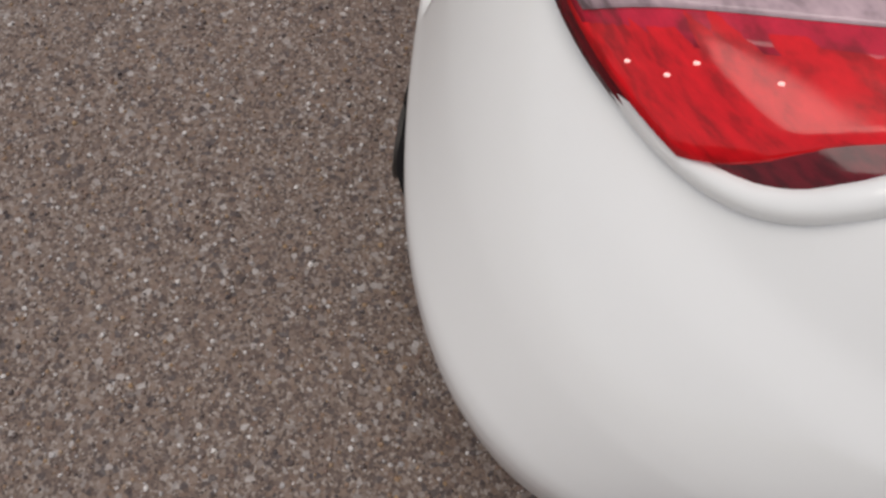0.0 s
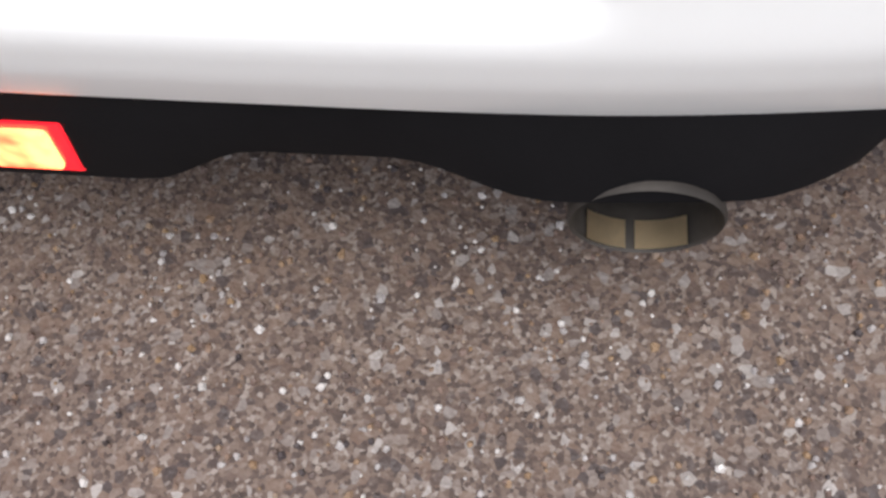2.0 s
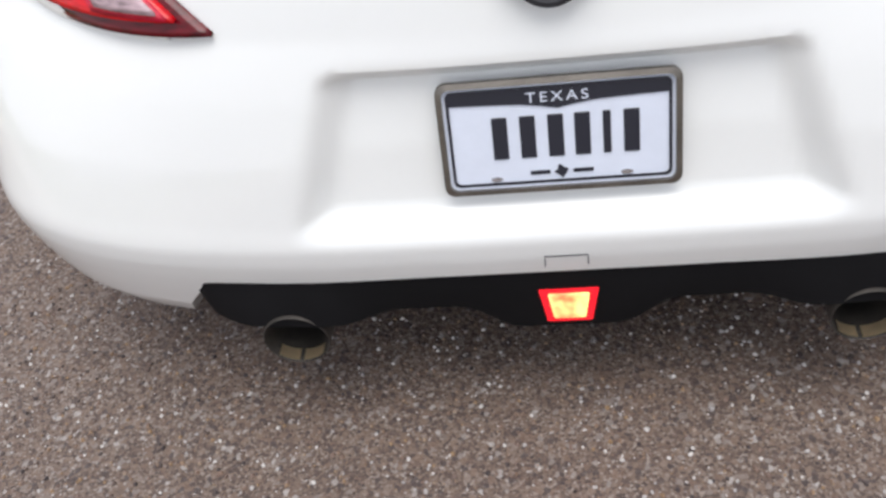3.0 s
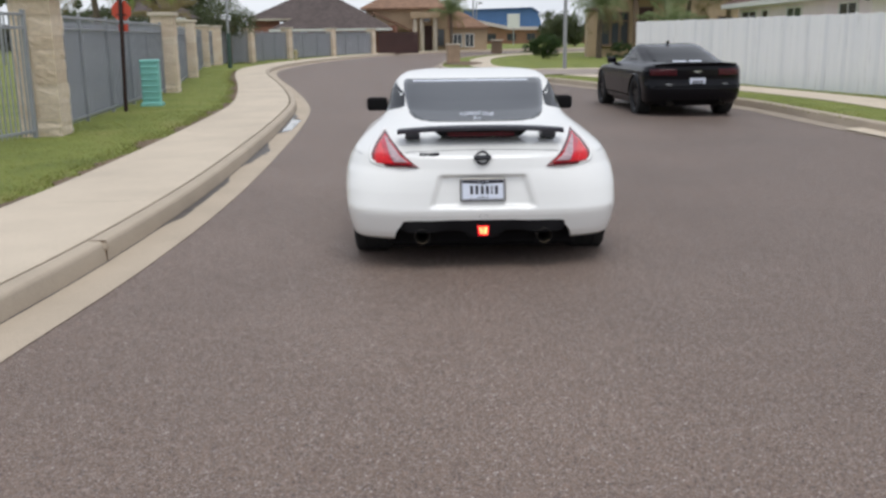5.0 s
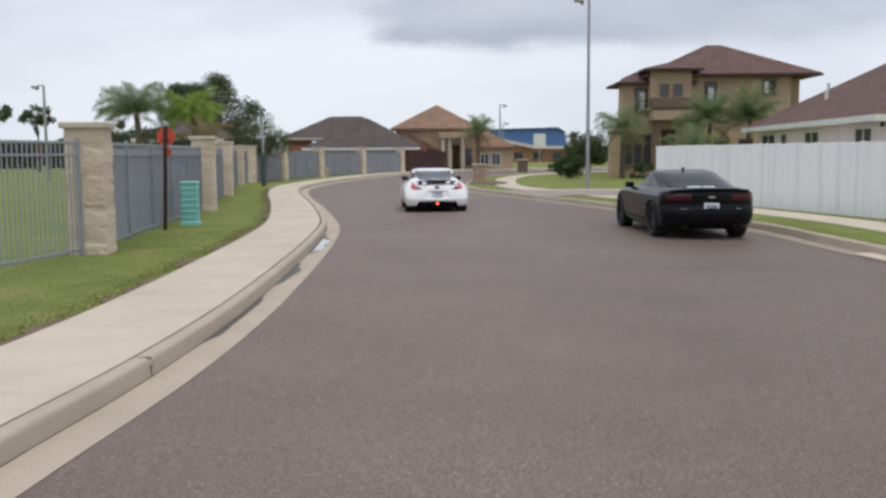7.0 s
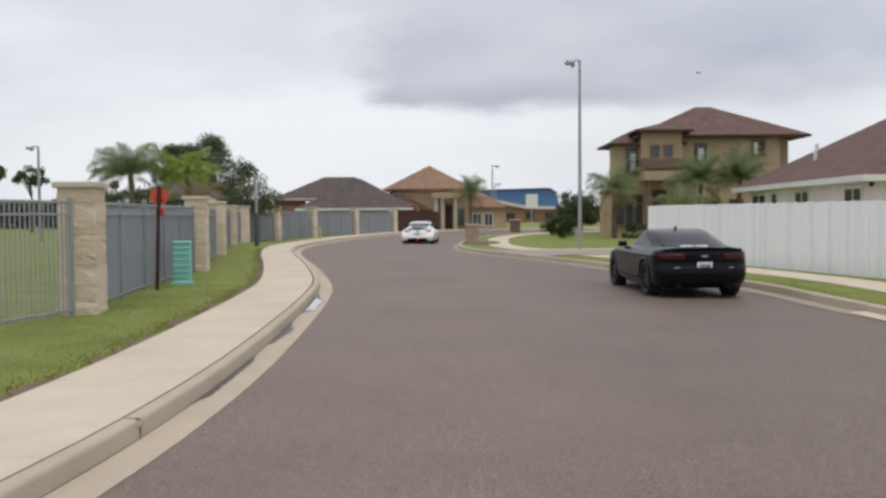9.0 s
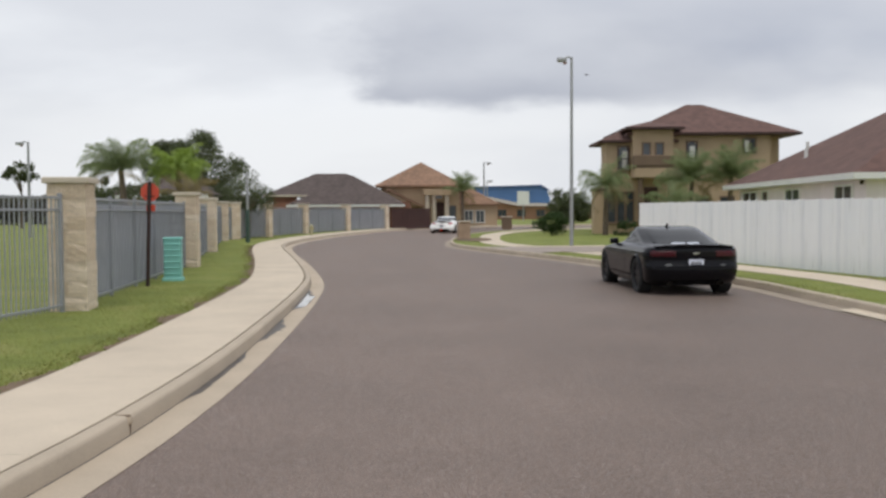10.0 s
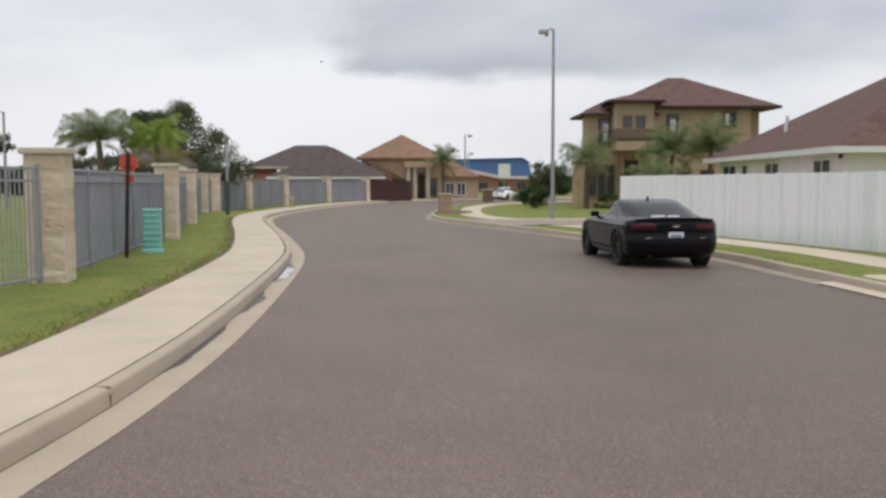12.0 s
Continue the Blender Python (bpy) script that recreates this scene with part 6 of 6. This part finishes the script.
def broad_tree(x, y, height, radius, green, label, seed, clumps=60, leaves=90, name="tree", category="tree", trunk=True, leaf=0.16, z=0.1, squash=0.8):
    """A tapered trunk with limbs and a crown of many small leaves in uneven clumps."""
    rng = random.Random(seed)
    root = thing(name, label, category, pose(x, y, z))
    crown_z = height - radius * squash
    centres = []
    for _ in range(clumps):
        d = Vector((rng.gauss(0, 1), rng.gauss(0, 1), rng.gauss(0, 1))).normalized() * radius * rng.uniform(0.45, 1.0) ** 0.7
        d.z *= squash
        if trunk and d.z < -0.5 * radius * squash:
            d.z *= 0.5
        centres.append(Vector((0, 0, crown_z)) + d)
    if trunk:
        part("trunk", tube([(0, 0, -0.1), (0.05 * radius, 0, crown_z * 0.5), (0, 0.04 * radius, crown_z)], [0.075 * radius, 0.055 * radius, 0.03 * radius], 10), BARK, root, "", True)
        for c in centres[:7]:
            part("limb", tube([(0.03 * radius, 0, crown_z * 0.62), Vector((0, 0, crown_z * 0.8)).lerp(c, 0.45), c], [0.03 * radius, 0.02 * radius, 0.008 * radius], 6), BARK, root)
    verts, faces = [], []
    for c in centres:
        cr = radius * rng.uniform(0.18, 0.34)
        for _ in range(leaves):
            d = Vector((rng.gauss(0, 1), rng.gauss(0, 1), rng.gauss(0, 0.8)))
            p = c + d.normalized() * cr * rng.random() ** 0.4
            a = Vector((rng.gauss(0, 1), rng.gauss(0, 1), rng.gauss(0, 1))).normalized() * leaf * rng.uniform(0.6, 1.3)
            b = a.cross(Vector((rng.gauss(0, 1), rng.gauss(0, 1), rng.gauss(0, 1)))).normalized() * leaf * 0.45
            i = len(verts)
            verts += [p - a, p + b, p + a, p - b]
            faces.append((i, i + 1, i + 2, i + 3))
    me = bpy.data.meshes.new("crown")
    me.from_pydata(verts, [], faces)
    me.materials.append(green)
    ob = new("crown", me)
    ob.parent = root
    return root


palm(-13.85, 40.0, 3.4, 1.95, 44, PALM_GREEN, "feather palm with arching green fronds behind the fence", 11, 0.2, 1.0, up=0.35, dead=4)
palm(-11.75, 41.0, 3.4, 1.65, 64, PALM_LIGHT, "young bright green palm with a dense drooping crown", 12, 0.1, 1.7, dead=3, up=0.5)
palm(-10.9, 39.0, 2.2, 1.5, 16, DRY_LEAF, "low yellowed palm behind the fence", 18, 0.1, 1.2, dead=3, up=0.3)
palm(9.9, 58.0, 3.0, 2.3, 26, PALM_GREEN, "feather palm on the lawn beside the villa", 13, -0.2, 1.7, up=0.35)
palm(14.5, 55.5, 3.3, 2.2, 48, PALM_GREEN, "tall feather palm in front of the villa", 14, 0.2, 0.8, up=0.25)
palm(16.7, 55.0, 3.5, 2.3, 48, PALM_GREEN, "tall feather palm in front of the villa", 15, 0.1, 0.85, up=0.2)
palm(13.0, 52.5, 1.4, 2.2, 20, PALM_GREEN, "low yellowing palm in front of the villa", 16, 0.1, 1.1, dead=14)
palm(1.6, 94.0, 3.6, 2.3, 34, PALM_GREEN, "feather palm beside the portico house", 17, 0.0, 1.0, up=0.4)
broad_tree(-16.4, 62.0, 6.7, 3.1, TREE_GREEN, "dark broad-crowned tree behind the fence", 21, 46, 420, leaf=0.085)
broad_tree(-19.6, 66.0, 6.9, 2.6, TREE_GREEN, "dark broad-crowned tree behind the fence", 22, 34, 380, leaf=0.085)
broad_tree(-16.8, 47.0, 3.2, 1.7, TREE_GREEN, "dark low tree behind the fence", 34, 30, 260, leaf=0.07)
broad_tree(-13.3, 44.0, 2.7, 1.2, TREE_GREEN, "dark low tree behind the fence", 35, 26, 240, leaf=0.06)
broad_tree(-21.5, 58.0, 3.6, 1.7, TREE_GREEN, "dark low tree behind the fence", 33, 26, 240, leaf=0.08)
broad_tree(-11.8, 55.0, 3.9, 1.7, TREE_GREEN, "thin grey-green tree above the fence", 23, 40, 150, leaf=0.06)
broad_tree(-13.6, 58.0, 3.2, 1.6, TREE_GREEN, "low dark tree above the fence", 24, 36, 240, leaf=0.07)
broad_tree(6.6, 58.0, 1.6, 0.95, BUSH_GREEN, "rounded dark green bush on the lawn", 25, 46, 220, "bush", "bush", False, 0.045, 0.1, 0.75)
broad_tree(10.0, 74.0, 2.7, 1.5, TREE_GREEN, "dark shrub tree beside the villa", 26, 40, 260, leaf=0.08)
broad_tree(17.5, 120.0, 4.0, 2.6, TREE_GREEN, "dark tree in the distance", 27, 40, 160, leaf=0.11)
broad_tree(8.6, 88.0, 1.0, 0.9, BUSH_GREEN, "low dark shrub in the lawn", 28, 26, 60, "shrub", "bush", False, 0.07)
broad_tree(11.2, 57.5, 1.0, 0.8, BUSH_GREEN, "low green shrub by the villa", 29, 26, 60, "shrub", "bush", False, 0.07)
for k, (x, y, h) in enumerate(((-46.5, 92, 7.2), (-43.6, 95, 7.0), (-48.5, 90, 5.5))):
    broad_tree(x, y, h, 1.6, TREE_GREEN, "far dark tree behind the field", 40 + k, 30, 60)
broad_tree(13.2, 105.0, 3.9, 2.1, TREE_GREEN, "dark tree in the distance", 31, 34, 160, leaf=0.10)


def far_hedge(x0, x1, y, low, high, count, seed):
    """A line of far scrub and trees behind the field, of uneven height."""
    rng = random.Random(seed)
    verts, faces = [], []
    for _ in range(count):
        x = rng.uniform(x0, x1)
        top = low + (high - low) * (0.5 + 0.5 * noise.noise(Vector((x * 0.11, seed, 0))) + 0.35 * noise.noise(Vector((x * 0.5, seed, 2))))
        p = Vector((x, y + rng.uniform(-2.5, 2.5), top * rng.random() ** 0.6))
        a = Vector((rng.gauss(0, 1), rng.gauss(0, 1), rng.gauss(0, 1))).normalized() * rng.uniform(0.2, 0.45)
        b = a.cross(Vector((rng.gauss(0, 1), rng.gauss(0, 1), rng.gauss(0, 1)))).normalized() * 0.2
        i = len(verts)
        verts += [p - a, p + b, p + a, p - b]
        faces.append((i, i + 1, i + 2, i + 3))
    me = bpy.data.meshes.new("far_scrub")
    me.from_pydata(verts, [], faces)
    me.materials.append(SCRUB)
    tagged(new("far_scrub", me), "line of grey-green scrub behind the field", "scrub", kind="stuff")


SCRUB = leaf_material("scrub_leaf", (0.075, 0.075, 0.055), (0.17, 0.16, 0.125))
far_hedge(-110, -26, 125, 2.2, 5.2, 26000, 51)
far_hedge(-24, -15.6, 72, 1.0, 3.4, 5000, 52)
build_grass_tufts(LEFT, -1, 1.75, 4.2, 6, 20, 26000, 5)
build_grass_tufts(LEFT, -1, 1.75, 4.5, 20, 45, 16000, 6)
build_grass_tufts(RIGHT, 1, 0.48, 1.80, 15.5, 34, 16000, 8)
build_grass_tufts(RIGHT, 1, 3.0, 4.8, 13, 34, 12000, 9)


# ---- what moves ----
def motions():
    # time, place of the coupe's tail, heading
    drive = [(0.0, CAR_X, CAR_Y, 0), (3.6, CAR_X, CAR_Y, 0), (3.9, CAR_X, 2.46, 0), (4.3, 0.25, 3.42, 0), (4.7, 0.26, 5.0, 0), (5.0, 0.27, 6.6, 0), (5.3, 0.28, 9.35, 0), (5.5, 0.27, 10.91, 0.5), (6, 0.17, 15.28, 2), (6.5, -0.14, 21.20, 4.5),
             (7, -0.72, 27.24, 6), (7.5, -1.45, 34.83, 6.5), (8.0, -2.15, 40.0, 5), (8.5, -2.5, 46.8, 1), (9.0, -2.2, 53.3, -4), (9.5, -1.36, 59.7, -9), (10.0, -0.45, 70.2, -13), (10.5, 1.75, 80.0, -19), (11.0, 3.2, 86.0, -22), (11.5, 5.15, 91.0, -25), (12.0, 7.0, 95.5, -28)]
    walk(coupe, [(t, pose(x, y, -0.02, 0, 0, a)) for t, x, y, a in drive])
    ts = [r[0] for r in drive]
    run = [0.0]
    for p, q in zip(drive, drive[1:]):
        run.append(run[-1] + math.hypot(q[1] - p[1], q[2] - p[2]))
    times = [0.0, 3.6] + [3.6 + k / 30 for k in range(1, 253)]
    for hub in coupe_wheels:
        x, y, z = hub.matrix_basis.translation
        walk(hub, [(t, pose(x, y, z, -math.degrees(float(np.interp(t, ts, run)) / 0.333))) for t in times])
    walk(flyer, [(0.0, pose(95, 120, 20, 0, 0, 0)), (7.7, pose(47.5, 120, 17.6, 0, 0, 0)), (9.5, pose(24.6, 120, 20.0, 0, 4, 0)), (10.5, pose(11.0, 120, 17.8, 0, -3, 0)), (12.0, pose(-13.5, 120, 17.2, 0, 3, 0))])


motions()
